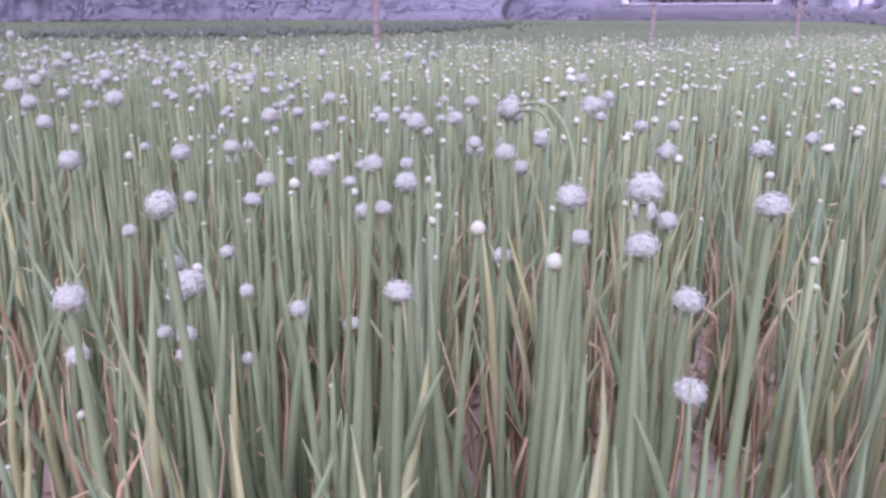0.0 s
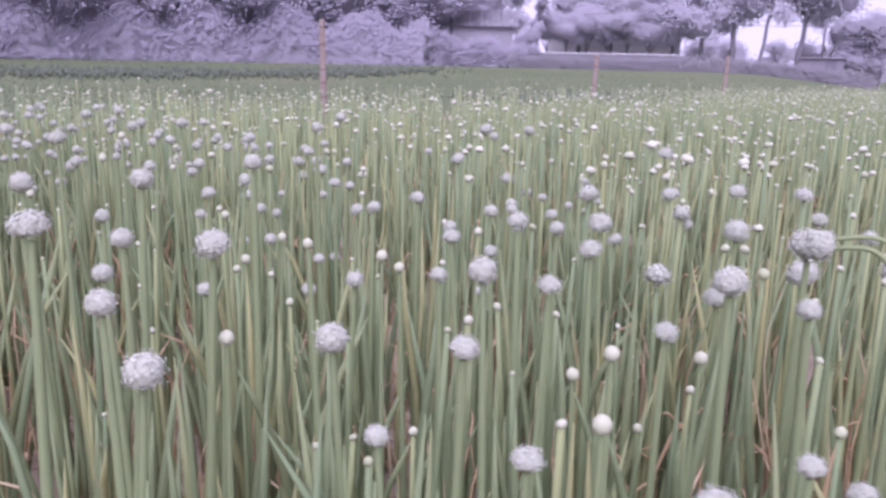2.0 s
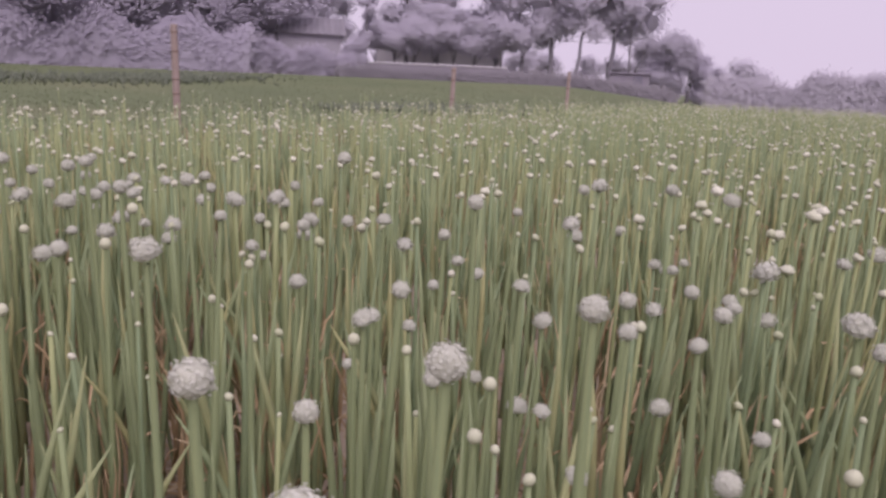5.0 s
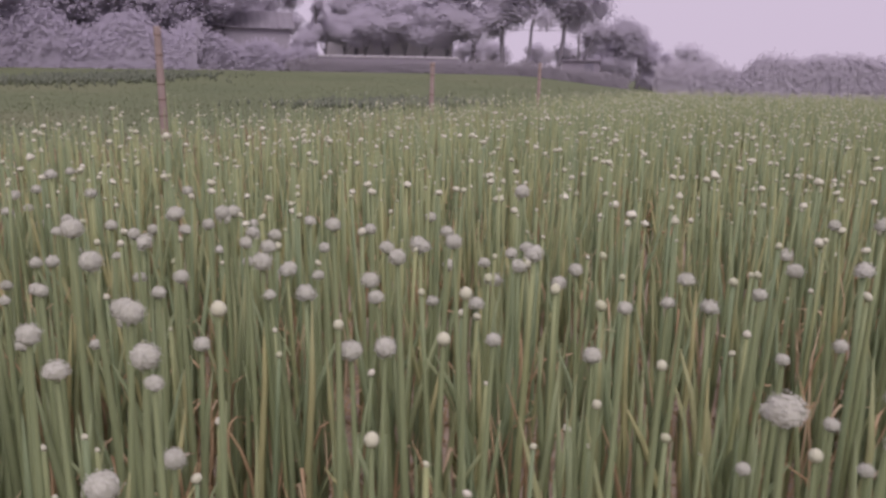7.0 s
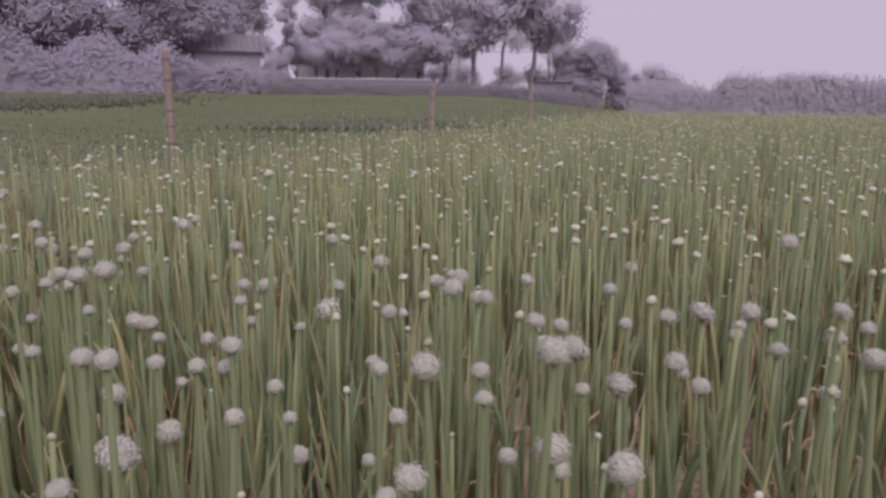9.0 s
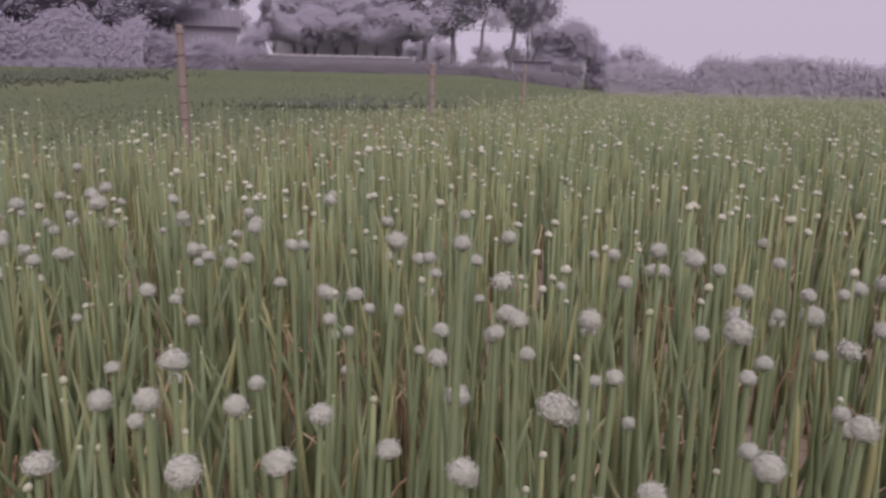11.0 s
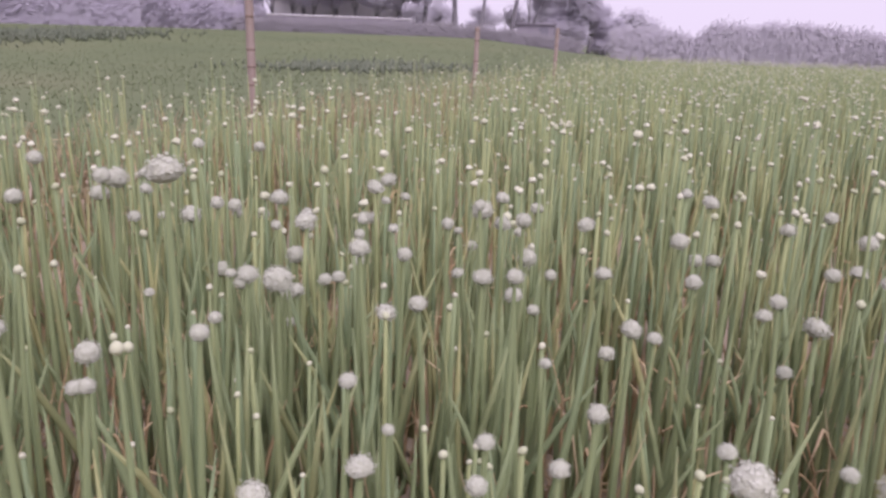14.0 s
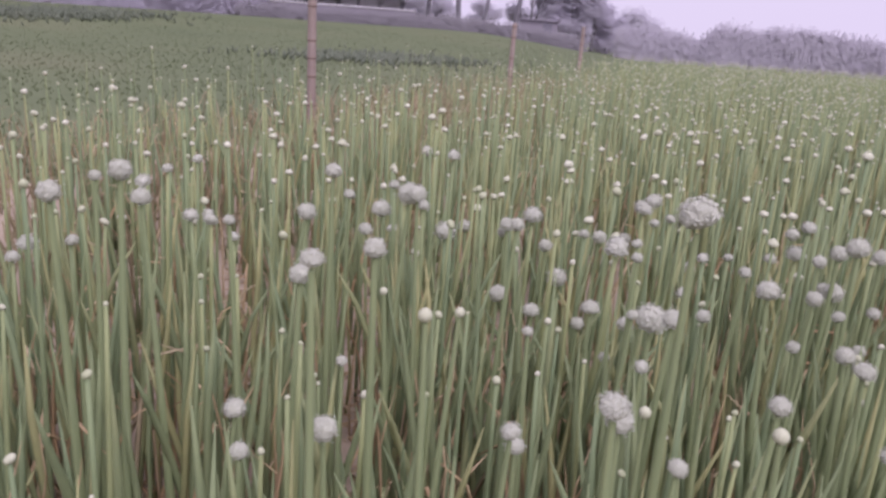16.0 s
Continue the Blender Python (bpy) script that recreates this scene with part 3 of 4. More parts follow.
SIXTH_STRETCH = [
    (-0.4, 2.492, 0.887, 0.038), (-0.432, 2.955, 0.848, 0.043), (-0.438, 1.689, 0.879, 0.033), (-0.467, 1.436, 0.941, 0.027),
    (-0.486, 1.563, 0.97, 0.048), (-0.489, 1.805, 0.881, 0.037), (-0.535, 1.949, 0.978, 0.031), (-0.54, 1.518, 0.972, 0.028),
    (-0.581, 1.889, 1.007, 0.045), (-0.662, 1.696, 0.72, 0.028), (-0.7, 1.514, 0.867, 0.023),
    (-0.714, 1.876, 0.948, 0.033), (-0.724, 1.567, 0.774, 0.038), (-0.739, 1.169, 1.07, 0.027), (-0.683, 1.159, 0.965, 0.05),
    (-0.835, 0.797, 1.039, 0.028), (-0.845, 1.294, 0.77, 0.043),
    (-0.85, 1.265, 1.135, 0.027), (-0.871, 1.499, 0.932, 0.032), (-0.883, 1.6, 0.934, 0.04),
]
SEVENTH_STRETCH = [
    (-0.919, 1.626, 0.881, 0.034), (-0.932, 1.383, 0.914, 0.036), 
    (-0.981, 1.519, 0.914, 0.031), (-0.983, 1.311, 0.775, 0.043), (-1.002, 1.139, 0.906, 0.035), 
    (-1.042, 0.914, 0.925, 0.043), (-1.061, 1.499, 1.074, 0.039), (-1.104, 1.089, 0.921, 0.034),
    (-1.149, 1.415, 0.941, 0.026), (-1.151, 0.979, 0.965, 0.033), (-1.243, 0.993, 0.941, 0.033),
    (-1.295, 1.844, 0.821, 0.031), (-1.307, 0.946, 0.857, 0.043), (-1.339, 1.237, 0.892, 0.053), (-1.347, 1.87, 0.841, 0.043),
    (-1.352, 1.476, 0.764, 0.034), (-1.39, 1.198, 0.795, 0.031), (-1.393, 2.745, 0.894, 0.043), (-1.427, 0.891, 0.901, 0.039),
]
EIGHTH_STRETCH = [
    (-1.432, 0.617, 1.073, 0.044), (-1.526, 0.624, 1.053, 0.048), (-1.565, 0.665, 1.153, 0.032), (-1.572, 1.697, 0.933, 0.032),
    (-1.581, 1.903, 0.835, 0.036), (-1.612, 1.081, 0.909, 0.053), (-1.631, 1.388, 0.779, 0.033), (-1.73, 1.971, 0.868, 0.039),
    (-1.775, 2.073, 0.933, 0.045), (-1.803, 1.201, 0.895, 0.03), (-1.824, 1.698, 0.836, 0.043), (-1.938, 1.106, 0.805, 0.031),
    (-1.957, 1.197, 0.817, 0.03), (-1.998, 1.457, 0.986, 0.032), (-2.027, 1.558, 0.92, 0.035),
    (-2.07, 2.488, 0.848, 0.054), (-2.073, 1.033, 0.838, 0.039), (-2.148, 1.743, 0.882, 0.045), (-2.208, 2.28, 0.89, 0.047),
    (-2.221, 1.946, 0.982, 0.053), (-2.225, 1.284, 0.822, 0.031), (-2.247, 1.472, 0.876, 0.04), (-2.252, 1.638, 0.84, 0.04),
]
NINTH_STRETCH = [
    (-2.4, 1.137, 0.93, 0.031), (-2.403, 1.667, 0.932, 0.048),
    (-2.41, 0.983, 0.961, 0.019), (-2.512, 0.543, 1.041, 0.043), (-2.514, 1.023, 0.868, 0.027),
    (-2.542, 1.247, 1.147, 0.065), (-2.564, 1.49, 0.901, 0.043), (-2.595, 0.945, 0.969, 0.04), (-2.6, 1.11, 0.87, 0.043),
    (-2.615, 1.674, 0.829, 0.071), (-2.616, 0.583, 0.997, 0.043), (-2.737, 1.039, 0.852, 0.03),
    (-2.773, 1.231, 0.72, 0.035), (-2.868, 1.021, 1.004, 0.02), (-2.935, 2.26, 0.701, 0.061), (-3.005, 0.949, 1.079, 0.035),
    (-3.007, 0.998, 0.806, 0.043), (-3.009, 1.15, 1.044, 0.039), (-3.048, 2.033, 0.698, 0.051), (-3.067, 2.136, 0.869, 0.044),
]
TENTH_STRETCH = [
    (-3.163, 1.009, 0.72, 0.033), (-3.188, 1.751, 1.005, 0.048), (-3.236, 1.307, 0.92, 0.043), (-3.281, 1.163, 0.694, 0.043),
    (-3.345, 1.892, 0.919, 0.053), (-3.41, 1.746, 1.033, 0.043), (-3.463, 1.713, 0.93, 0.049), (-3.513, 1.156, 1.106, 0.043),
    (-3.588, 1.069, 1.071, 0.043), (-3.628, 1.331, 1.011, 0.043),
]
ELEVENTH_STRETCH = [
    (2.176, 1.879, 0.958, 0.062), (2.109, 1.417, 0.879, 0.02), (2.108, 2.088, 0.862, 0.06), (2.102, 1.694, 0.798, 0.021),
    (2.058, 1.66, 0.835, 0.038), (1.96, 2.129, 0.913, 0.052), (1.959, 1.787, 0.6, 0.017), (1.95, 1.579, 0.759, 0.021),
    (1.787, 3.202, 0.776, 0.056), (1.706, 1.126, 0.865, 0.02), (1.654, 1.447, 0.914, 0.019), (1.592, 3.013, 0.858, 0.057),
    (1.478, 1.537, 0.822, 0.036), (1.364, 2.073, 0.875, 0.037), (1.28, 1.577, 0.751, 0.032), (1.217, 1.962, 0.902, 0.035),
    (1.129, 3.41, 0.913, 0.064), (1.077, 3.028, 0.756, 0.03), (1.057, 2.871, 0.759, 0.029), (0.942, 1.642, 0.942, 0.032),
    (0.883, 2.02, 0.887, 0.028), (0.86, 2.683, 0.996, 0.032), (0.855, 1.636, 0.843, 0.02), (0.792, 1.996, 0.852, 0.026),
]
TWELFTH_STRETCH = [
    (0.779, 2.868, 0.823, 0.05), (0.764, 2.459, 0.947, 0.027), (0.759, 1.749, 0.744, 0.025), (0.734, 3.464, 0.75, 0.047),
    (0.642, 1.612, 0.944, 0.016), (0.552, 1.609, 0.865, 0.015), (0.467, 2.687, 0.729, 0.041), (0.318, 2.134, 0.9, 0.035),
    (0.155, 1.503, 0.958, 0.017), (0.121, 1.158, 0.976, 0.024), (-0.086, 2.399, 0.834, 0.036), (-0.086, 2.65, 0.785, 0.04),
    (-0.229, 2.301, 0.885, 0.043), (-0.25, 1.434, 0.94, 0.046), (-0.284, 2.087, 0.921, 0.029), (-0.301, 1.668, 0.792, 0.037),
    (-0.401, 2.222, 0.799, 0.038), (-0.412, 1.95, 0.896, 0.03), (-0.48, 2.109, 0.895, 0.043), 
    (-0.681, 2.159, 0.962, 0.044), (-0.722, 2.436, 0.843, 0.044), (-0.809, 2.308, 0.907, 0.037), (-1.104, 1.707, 0.793, 0.024),
]
THIRTEENTH_STRETCH = [
    (-1.134, 2.173, 0.778, 0.032), (-1.2, 2.02, 0.876, 0.033), (-1.234, 1.634, 0.84, 0.025),
    (-1.264, 1.677, 0.733, 0.025), (-1.267, 2.857, 0.804, 0.061), (-1.305, 2.017, 0.767, 0.04), (-1.311, 2.641, 0.761, 0.052),
    (-1.404, 1.69, 0.994, 0.031), (-1.407, 2.389, 0.813, 0.044), (-1.465, 1.379, 0.788, 0.027),
    (-1.513, 2.051, 0.659, 0.039), (-1.568, 1.386, 0.722, 0.027), (-1.765, 2.901, 0.673, 0.05), (-1.783, 1.747, 0.806, 0.033),
    (-1.835, 1.129, 0.843, 0.028), (-1.874, 1.077, 0.804, 0.025), (-1.9, 1.942, 0.677, 0.041), (-1.945, 2.075, 0.826, 0.045),
    (-1.971, 1.616, 0.77, 0.025), (-2.109, 2.227, 0.76, 0.035), (-2.135, 0.89, 0.866, 0.038), (-2.135, 2.161, 0.676, 0.035),
]
FOURTEENTH_STRETCH = [
    (-2.157, 1.298, 0.742, 0.023), (-2.172, 1.774, 1.032, 0.027), (-2.199, 2.309, 0.775, 0.058), (-2.215, 2.369, 0.764, 0.043),
    (-2.244, 1.852, 0.849, 0.029), (-2.274, 0.939, 0.78, 0.021), 
    (-2.287, 2.741, 0.826, 0.045), (-2.295, 1.912, 0.948, 0.032), (-2.315, 1.708, 0.921, 0.034), (-2.323, 1.814, 0.776, 0.031),
    (-2.339, 2.731, 0.737, 0.044), (-2.447, 1.753, 0.941, 0.026), (-2.513, 1.774, 0.823, 0.034), (-2.571, 1.166, 0.865, 0.018),
    (-2.573, 1.816, 0.794, 0.036), (-2.59, 2.962, 0.604, 0.049), (-2.604, 1.433, 0.821, 0.029), (-2.641, 1.744, 0.809, 0.029),
    (-2.641, 1.538, 0.879, 0.024), (-2.666, 1.75, 0.936, 0.026), (-2.725, 1.894, 0.633, 0.031),
]
FIFTEENTH_STRETCH = [
    (-2.755, 1.765, 0.797, 0.045), (-2.782, 2.489, 0.79, 0.044), (-2.824, 2.042, 0.652, 0.039), (-2.834, 1.506, 0.816, 0.024),
    (-2.877, 2.622, 0.752, 0.05), (-2.89, 1.238, 0.934, 0.017), (-2.939, 1.98, 0.686, 0.045), (-2.992, 1.957, 0.917, 0.039),
    (-3.027, 2.485, 0.731, 0.048), (-3.088, 2.175, 0.835, 0.034), (-3.133, 1.291, 0.771, 0.023), (-3.182, 1.573, 0.817, 0.018),
    (-3.259, 1.873, 0.975, 0.064), (-3.405, 2.774, 0.677, 0.053), (-3.412, 1.331, 0.993, 0.024), (-3.617, 2.236, 0.861, 0.038),
    (-3.792, 3.322, 0.85, 0.054), (-3.82, 1.797, 0.854, 0.034), (-3.883, 1.467, 1.002, 0.03),
]
SIXTEENTH_STRETCH = [
    (-0.641, 1.117, 1.098, 0.027), (-0.752, 1.02, 0.939, 0.034),
    (2.248, 1.031, 0.721, 0.058), (2.094, 1.061, 0.646, 0.041), (2.637, 0.862, 0.886, 0.023), (2.237, 0.837, 0.635, 0.041),
    (2.394, 0.96, 0.689, 0.032), (2.344, 0.97, 0.634, 0.025), (2.263, 0.972, 0.649, 0.028), (2.688, 1.101, 0.923, 0.024),
    (2.675, 1.142, 0.917, 0.025), (2.372, 1.124, 0.912, 0.033), (2.183, 1.133, 0.743, 0.03), (2.142, 1.089, 0.709, 0.021),
    (2.739, 1.26, 0.883, 0.022), (2.761, 1.459, 0.839, 0.033), (2.853, 1.346, 0.876, 0.025), (2.728, 1.675, 0.84, 0.048),
    (2.761, 1.698, 0.827, 0.038), (2.345, 1.084, 0.595, 0.025), (2.289, 1.339, 0.575, 0.037),
]
SEVENTEENTH_STRETCH = [
    (-0.638, 1.307, 0.961, 0.027), (-0.871, 1.706, 0.822, 0.035), (-0.938, 1.498, 0.804, 0.046), (-0.456, 1.382, 0.854, 0.03),
    (-0.442, 1.139, 0.952, 0.037), (-0.313, 1.056, 1.012, 0.046), (-0.569, 1.238, 0.835, 0.042), (-0.634, 1.232, 0.80, 0.04),
    (-0.535, 1.097, 0.873, 0.042),
]
NEAR_HEADS = FIRST_STRETCH + SECOND_STRETCH + THIRD_STRETCH + FOURTH_STRETCH + FIFTH_STRETCH + SIXTH_STRETCH + SEVENTH_STRETCH + EIGHTH_STRETCH + NINTH_STRETCH + TENTH_STRETCH + ELEVENTH_STRETCH + TWELFTH_STRETCH + THIRTEENTH_STRETCH + FOURTEENTH_STRETCH + FIFTEENTH_STRETCH + SIXTEENTH_STRETCH + SEVENTEENTH_STRETCH

def stalk_shape(sides, rings, bend=0.0):
    """A hollow scape of unit height and unit width: swollen below the middle, narrow under the flower."""
    bm = bmesh.new()
    ts = [k / rings for k in range(rings + 1)]
    swell = lambda t: 0.72 + 0.28 * math.sin(min(1.0, t / 0.62) * 3.1416) if t < 0.31 else 1.0 - 0.52 * ((t - 0.31) / 0.69) ** 1.1
    tube(bm, [(bend * t * t, 0, t) for t in ts], [0.5 * swell(t) for t in ts], sides, True)
    return bm


def leaf_shape(sides, rings, reach, droop, width=0.025):
    """A tubular leaf of unit length that leaves the base and tapers to a point."""
    bm = bmesh.new()
    ts = [k / rings for k in range(rings + 1)]
    pts = [(reach * t ** 1.6, 0.02 * math.sin(5 * t), t - droop * t ** 4) for t in ts]
    tube(bm, pts, [width * 0.5 * (0.75 + 0.5 * t) * (1 - t ** 4) + 0.001 for t in ts], sides)
    return bm


def dry_shape(kink, seed, width=0.021, n=5):
    """A withered leaf of unit length: a thin folded ribbon that kinks over and hangs."""
    rr = random.Random(seed)
    bm = bmesh.new()
    pts = []
    for k in range(n):
        t = k / (n - 1)
        over = max(0.0, t - 0.5) / 0.5
        pts.append((0.10 * t + kink * 0.24 * over ** 1.5, 0.03 * math.sin(7 * t + seed) * t, t * 0.95 - 0.42 * over ** 2.2 * min(1.3, abs(kink))))
    tube(bm, pts, [width * (0.5 + 0.12 * math.sin(9 * k / (n - 1) + seed)) * (1 - (k / (n - 1)) ** 3) + 0.0008 for k in range(n)], 3)
    return bm


def bud_shape(sub):
    """A closed bud with a pointed tip, of unit width."""
    bm = bmesh.new()
    bmesh.ops.create_icosphere(bm, subdivisions=sub, radius=0.5)
    for v in bm.verts:
        v.co.z = v.co.z * 0.97 + (0.05 * max(0.0, v.co.z - 0.3) / 0.2 * max(0.0, 1 - 2.6 * math.hypot(v.co.x, v.co.y)))
        v.co += 0.02 * noise.noise_vector(v.co * 9)
    for f in bm.faces:
        f.smooth = True
    return bm


def ball_shape(sub, rough, seed, dome=0.0):
    """A lumpy flower ball of unit width; dome: how far its underside is drawn in."""
    rr = random.Random(seed)
    bm = bmesh.new()
    bmesh.ops.create_icosphere(bm, subdivisions=sub, radius=0.5)
    for v in bm.verts:
        k = 1 + rough * noise.noise(v.co * 7 + Vector((seed, 0, 0))) + rough * 0.6 * noise.noise(v.co * 15 + Vector((0, seed, 0)))
        v.co *= k * (1 + 0.5 * rough * rr.uniform(-1, 1))
        v.co.z *= 0.95 - dome * (0.4 if v.co.z < 0 else 0.05)
    return bm


def florets(seed, count, dome):
    """Starry florets over the ball: each a cup of six petals on its short pedicel."""
    rr = np.random.default_rng(seed)
    verts, faces = [], []
    for k in range(count):
        z = 1 - 2 * (k + 0.5) / count
        if z < -0.75 + dome * 0.6:
            continue
        a = 2.39996 * k + rr.normal(0, 0.12)
        q = math.sqrt(1 - z * z)
        n = Vector((q * math.cos(a), q * math.sin(a), z)) + Vector(rr.normal(0, 0.10, 3).tolist())
        n.normalize()
        lump = 1 + 0.30 * noise.noise(n * 3.4 + Vector((seed, 0, 0)))
        reach = rr.uniform(0.43, 0.52) * lump
        if rr.random() < 0.08:
            reach *= 1.14
        c = n * reach
        c.z *= 0.97 - dome * (0.35 if c.z < 0 else 0.0)
        s = n.cross(Vector((0.2, 0.3, 0.93))).normalized()
        t = n.cross(s)
        w, b = rr.uniform(0.048, 0.064), len(verts)
        verts.append(c - n * w * 0.25)
        spin = rr.uniform(0, 1.05)
        for i in range(6):
            ang = spin + 1.0472 * i
            far_out = w * (1.0 if i % 2 else 0.72)
            verts.append(c + (s * math.cos(ang) + t * math.sin(ang)) * far_out + n * w * (0.1 if i % 2 else 0.22))
        faces += [(b, b + 1 + i, b + 1 + (i + 1) % 6) for i in range(6)]
    me = bpy.data.meshes.new("bloom")
    me.from_pydata([v[:] for v in verts], [], faces)
    me.materials.append(PETAL)
    return me


def mesh_of(bm, name, mat):
    me = bpy.data.meshes.new(name)
    bm.to_mesh(me)
    bm.free()
    me.materials.append(mat)
    return me


STALKS = [mesh_of(stalk_shape(9, 8, b), "stalk", STALK) for b in (0.0, 0.7, -1.0, 1.6)]
STALK_BEND = {me.name: b for me, b in zip(STALKS, (0.0, 0.7, -1.0, 1.6))}
LEAVES = [mesh_of(leaf_shape(7, 7, a, d), "leaf", LEAF) for a, d in ((0.05, 0.0), (0.10, 0.02), (0.03, 0.0), (0.20, 0.10))]
DRIES = [mesh_of(dry_shape(k, 5 + i, n=10), "dry_leaf", DRY) for i, k in enumerate((0.5, -0.7, 0.2, -0.2))]
BALLS = [(mesh_of(ball_shape(3, 0.10, s, d), "head_core", CORE), florets(s, 300, d)) for s, d in ((1, 0.0), (2, 0.5), (3, 0.2), (4, 0.8), (5, 0.3), (6, 0.1))]
BUDS = [mesh_of(bud_shape(3), "bud", BUD)]


def onion_plant(x, y, z, d, rr, kind=None):
    """One plant whose flower head, d wide, is centred at z."""
    kind = kind or ("flower" if d > 0.022 else "bud")
    label = {"flower": "onion plant with a white flower globe on a hollow green stalk", "bud": "onion plant with a small closed whitish bud on a green stalk"}[kind]
    lean = Vector((rr.gauss(0, 0.025), rr.gauss(0, 0.025), 1)) * (z - 0.4 * d)
    width = 0.011 + 0.12 * d + rr.uniform(0, 0.006)
    shape = rr.choice(STALKS)
    stand = (lean.to_track_quat("Z", "Y").to_matrix() @ Euler((0, 0, rr.uniform(0, 6.28))).to_matrix()).to_4x4() @ Matrix.Diagonal((width, width, lean.length, 1))
    top = stand @ Vector((STALK_BEND[shape.name], 0, 1)) + lean.normalized() * 0.4 * d
    foot = Vector((x - top.x, y - top.y, 0.0))
    root = thing("onion_plant", Matrix.Translation(foot), label, "onion plant", "onion plants in the field")
    part("stalk", shape, STALK, root).matrix_local = stand
    turn = Euler((rr.gauss(0, 0.18), rr.gauss(0, 0.18), rr.uniform(0, 6.28))).to_matrix().to_4x4()
    if kind == "flower":
        core, petals = rr.choice(BALLS)
        head = part("flower_head", core, CORE, root, "white flower globe")
        head.matrix_local = Matrix.Translation(top) @ turn @ Matrix.Diagonal((d * 0.86, d * 0.86, d * 0.86, 1))
        part("bloom", petals, PETAL, head, "starry white florets").matrix_local = Matrix.Diagonal((1.12, 1.12, 1.12, 1))
    else:
        head = part("bud", BUDS[0], BUD, root, "closed pale bud")
        head.matrix_local = Matrix.Translation(top) @ turn @ Matrix.Diagonal((d, d, d * 1.05, 1))
    for _ in range(rr.choice((1, 2, 2, 3))):
        leaf = part("leaf", rr.choice(LEAVES), LEAF, root)
        w = rr.uniform(0.5, 0.82)
        leaf.matrix_local = Matrix.Translation((rr.uniform(-0.03, 0.03), rr.uniform(-0.03, 0.03), 0)) @ pose(0, 0, 0, 0, 0, rr.uniform(0, 360)) @ Matrix.Diagonal((w, w, w, 1))
    for _ in range(rr.choice((0, 1, 1, 2))):
        leaf = part("dry_leaf", rr.choice(DRIES), DRY, root, "withered straw-coloured leaf")
        w = rr.uniform(0.40, 0.74)
        leaf.matrix_local = Matrix.Translation((rr.uniform(-0.04, 0.04), rr.uniform(-0.04, 0.04), 0)) @ pose(0, 0, 0, 0, 0, rr.uniform(0, 360)) @ Matrix.Diagonal((w, w, w, 1))
    return root


def line_distance(p):
    """Distance of points on the ground from the line that is walked along the field."""
    a, b = np.array((3.7, 0.45)), np.array((-2.7, 0.1))
    t = np.clip(((p - a) @ (b - a)) / ((b - a) @ (b - a)), 0, 1)
    return np.linalg.norm(p - (a + t[:, None] * (b - a)), axis=1)


plant_rng = random.Random(11)
for x, y, z, d in NEAR_HEADS:
    onion_plant(x, y, z, d, plant_rng)



def rounded(pts, steps=5):
    """A smooth curve through the given points."""
    out = []
    for k in range(len(pts) - 1):
        a, b, c, d = pts[max(k - 1, 0)], pts[k], pts[k + 1], pts[min(k + 2, len(pts) - 1)]
        for i in range(steps):
            t = i / steps
            out.append(b + 0.5 * t * ((c - a) + t * ((2 * a - 5 * b + 4 * c - d) + t * (3 * b - a - 3 * c + d))))
    return out + [pts[-1]]


def bent_onion_plant():
    """Two stalks bowed over to one side, with their heads together."""
    root = thing("onion_plant", Matrix.Translation((2.36, 1.9, 0)), "onion plant with two bowed green stalks and drooping white flowers", "onion plant", "onion plants in the field")
    for pts in (((0.05, 0.0, 0), (0.04, 0.0, 0.5), (0.028, -0.01, 0.77), (0.0, 0.01, 0.872), (-0.04, 0.012, 0.945), (-0.09, 0.0, 0.982), (-0.15, -0.02, 0.975)),
                ((-0.03, 0.0, 0), (-0.04, 0.0, 0.6), (-0.05, 0.0, 0.88), (-0.068, 0.004, 0.935), (-0.10, -0.006, 0.965), (-0.155, -0.022, 0.96))):
        bm = bmesh.new()
        pts = rounded([Vector(p) for p in pts])
        n = len(pts)
        tube(bm, pts, [0.0072 - 0.0038 * k / (n - 1) for k in range(n)], 8)
        part("stalk", bm, STALK, root)
    for k, (x, y, z, d) in enumerate(((-0.165, -0.03, 0.965, 0.046), (-0.185, -0.02, 0.95, 0.03))):
        core, petals = BALLS[k]
        head = part("flower_head", core, CORE, root, "white flower globe")
        head.matrix_local = Matrix.Translation((x, y, z)) @ Euler((0.3, -1.3, 0)).to_matrix().to_4x4() @ Matrix.Diagonal((d, d, d, 1))
        part("bloom", petals, PETAL, head, "starry white florets").matrix_local = Matrix.Diagonal((1.12, 1.12, 1.12, 1))


bent_onion_plant()

# the field: plants at random, thinner along its west edge
span_x, span_y = (-10.5, 12.0), (-2.3, 32.0)
n_all = int((span_x[1] - span_x[0]) * (span_y[1] - span_y[0]) * 40)
P = np.stack([rng.uniform(*span_x, n_all), rng.uniform(*span_y, n_all)], 1)
P = P[P[:, 0] < np.maximum(5.2, 2.0 + 0.22 * P[:, 1])]
P = P[rng.uniform(0, 1, len(P)) < np.where(P[:, 0] < -7.2, 0.022, np.clip((P[:, 0] + 7.2) / 4.2, 0.10, 1.0))]
P = P[(P[:, 1] > -0.4) | (rng.uniform(0, 1, len(P)) < 0.35)]
D = line_distance(P)
near_xy = np.array([(h[0], h[1]) for h in NEAR_HEADS])
clear = np.array([np.min(np.hypot(*(near_xy - p).T)) > 0.05 for p in P[D < 2.6]])
keep = np.ones(len(P), bool)
keep[np.where(D < 2.6)[0]] = clear
keep &= D > 0.30
P, D = P[keep], D[keep]
front = P[:, 1] > 0.3
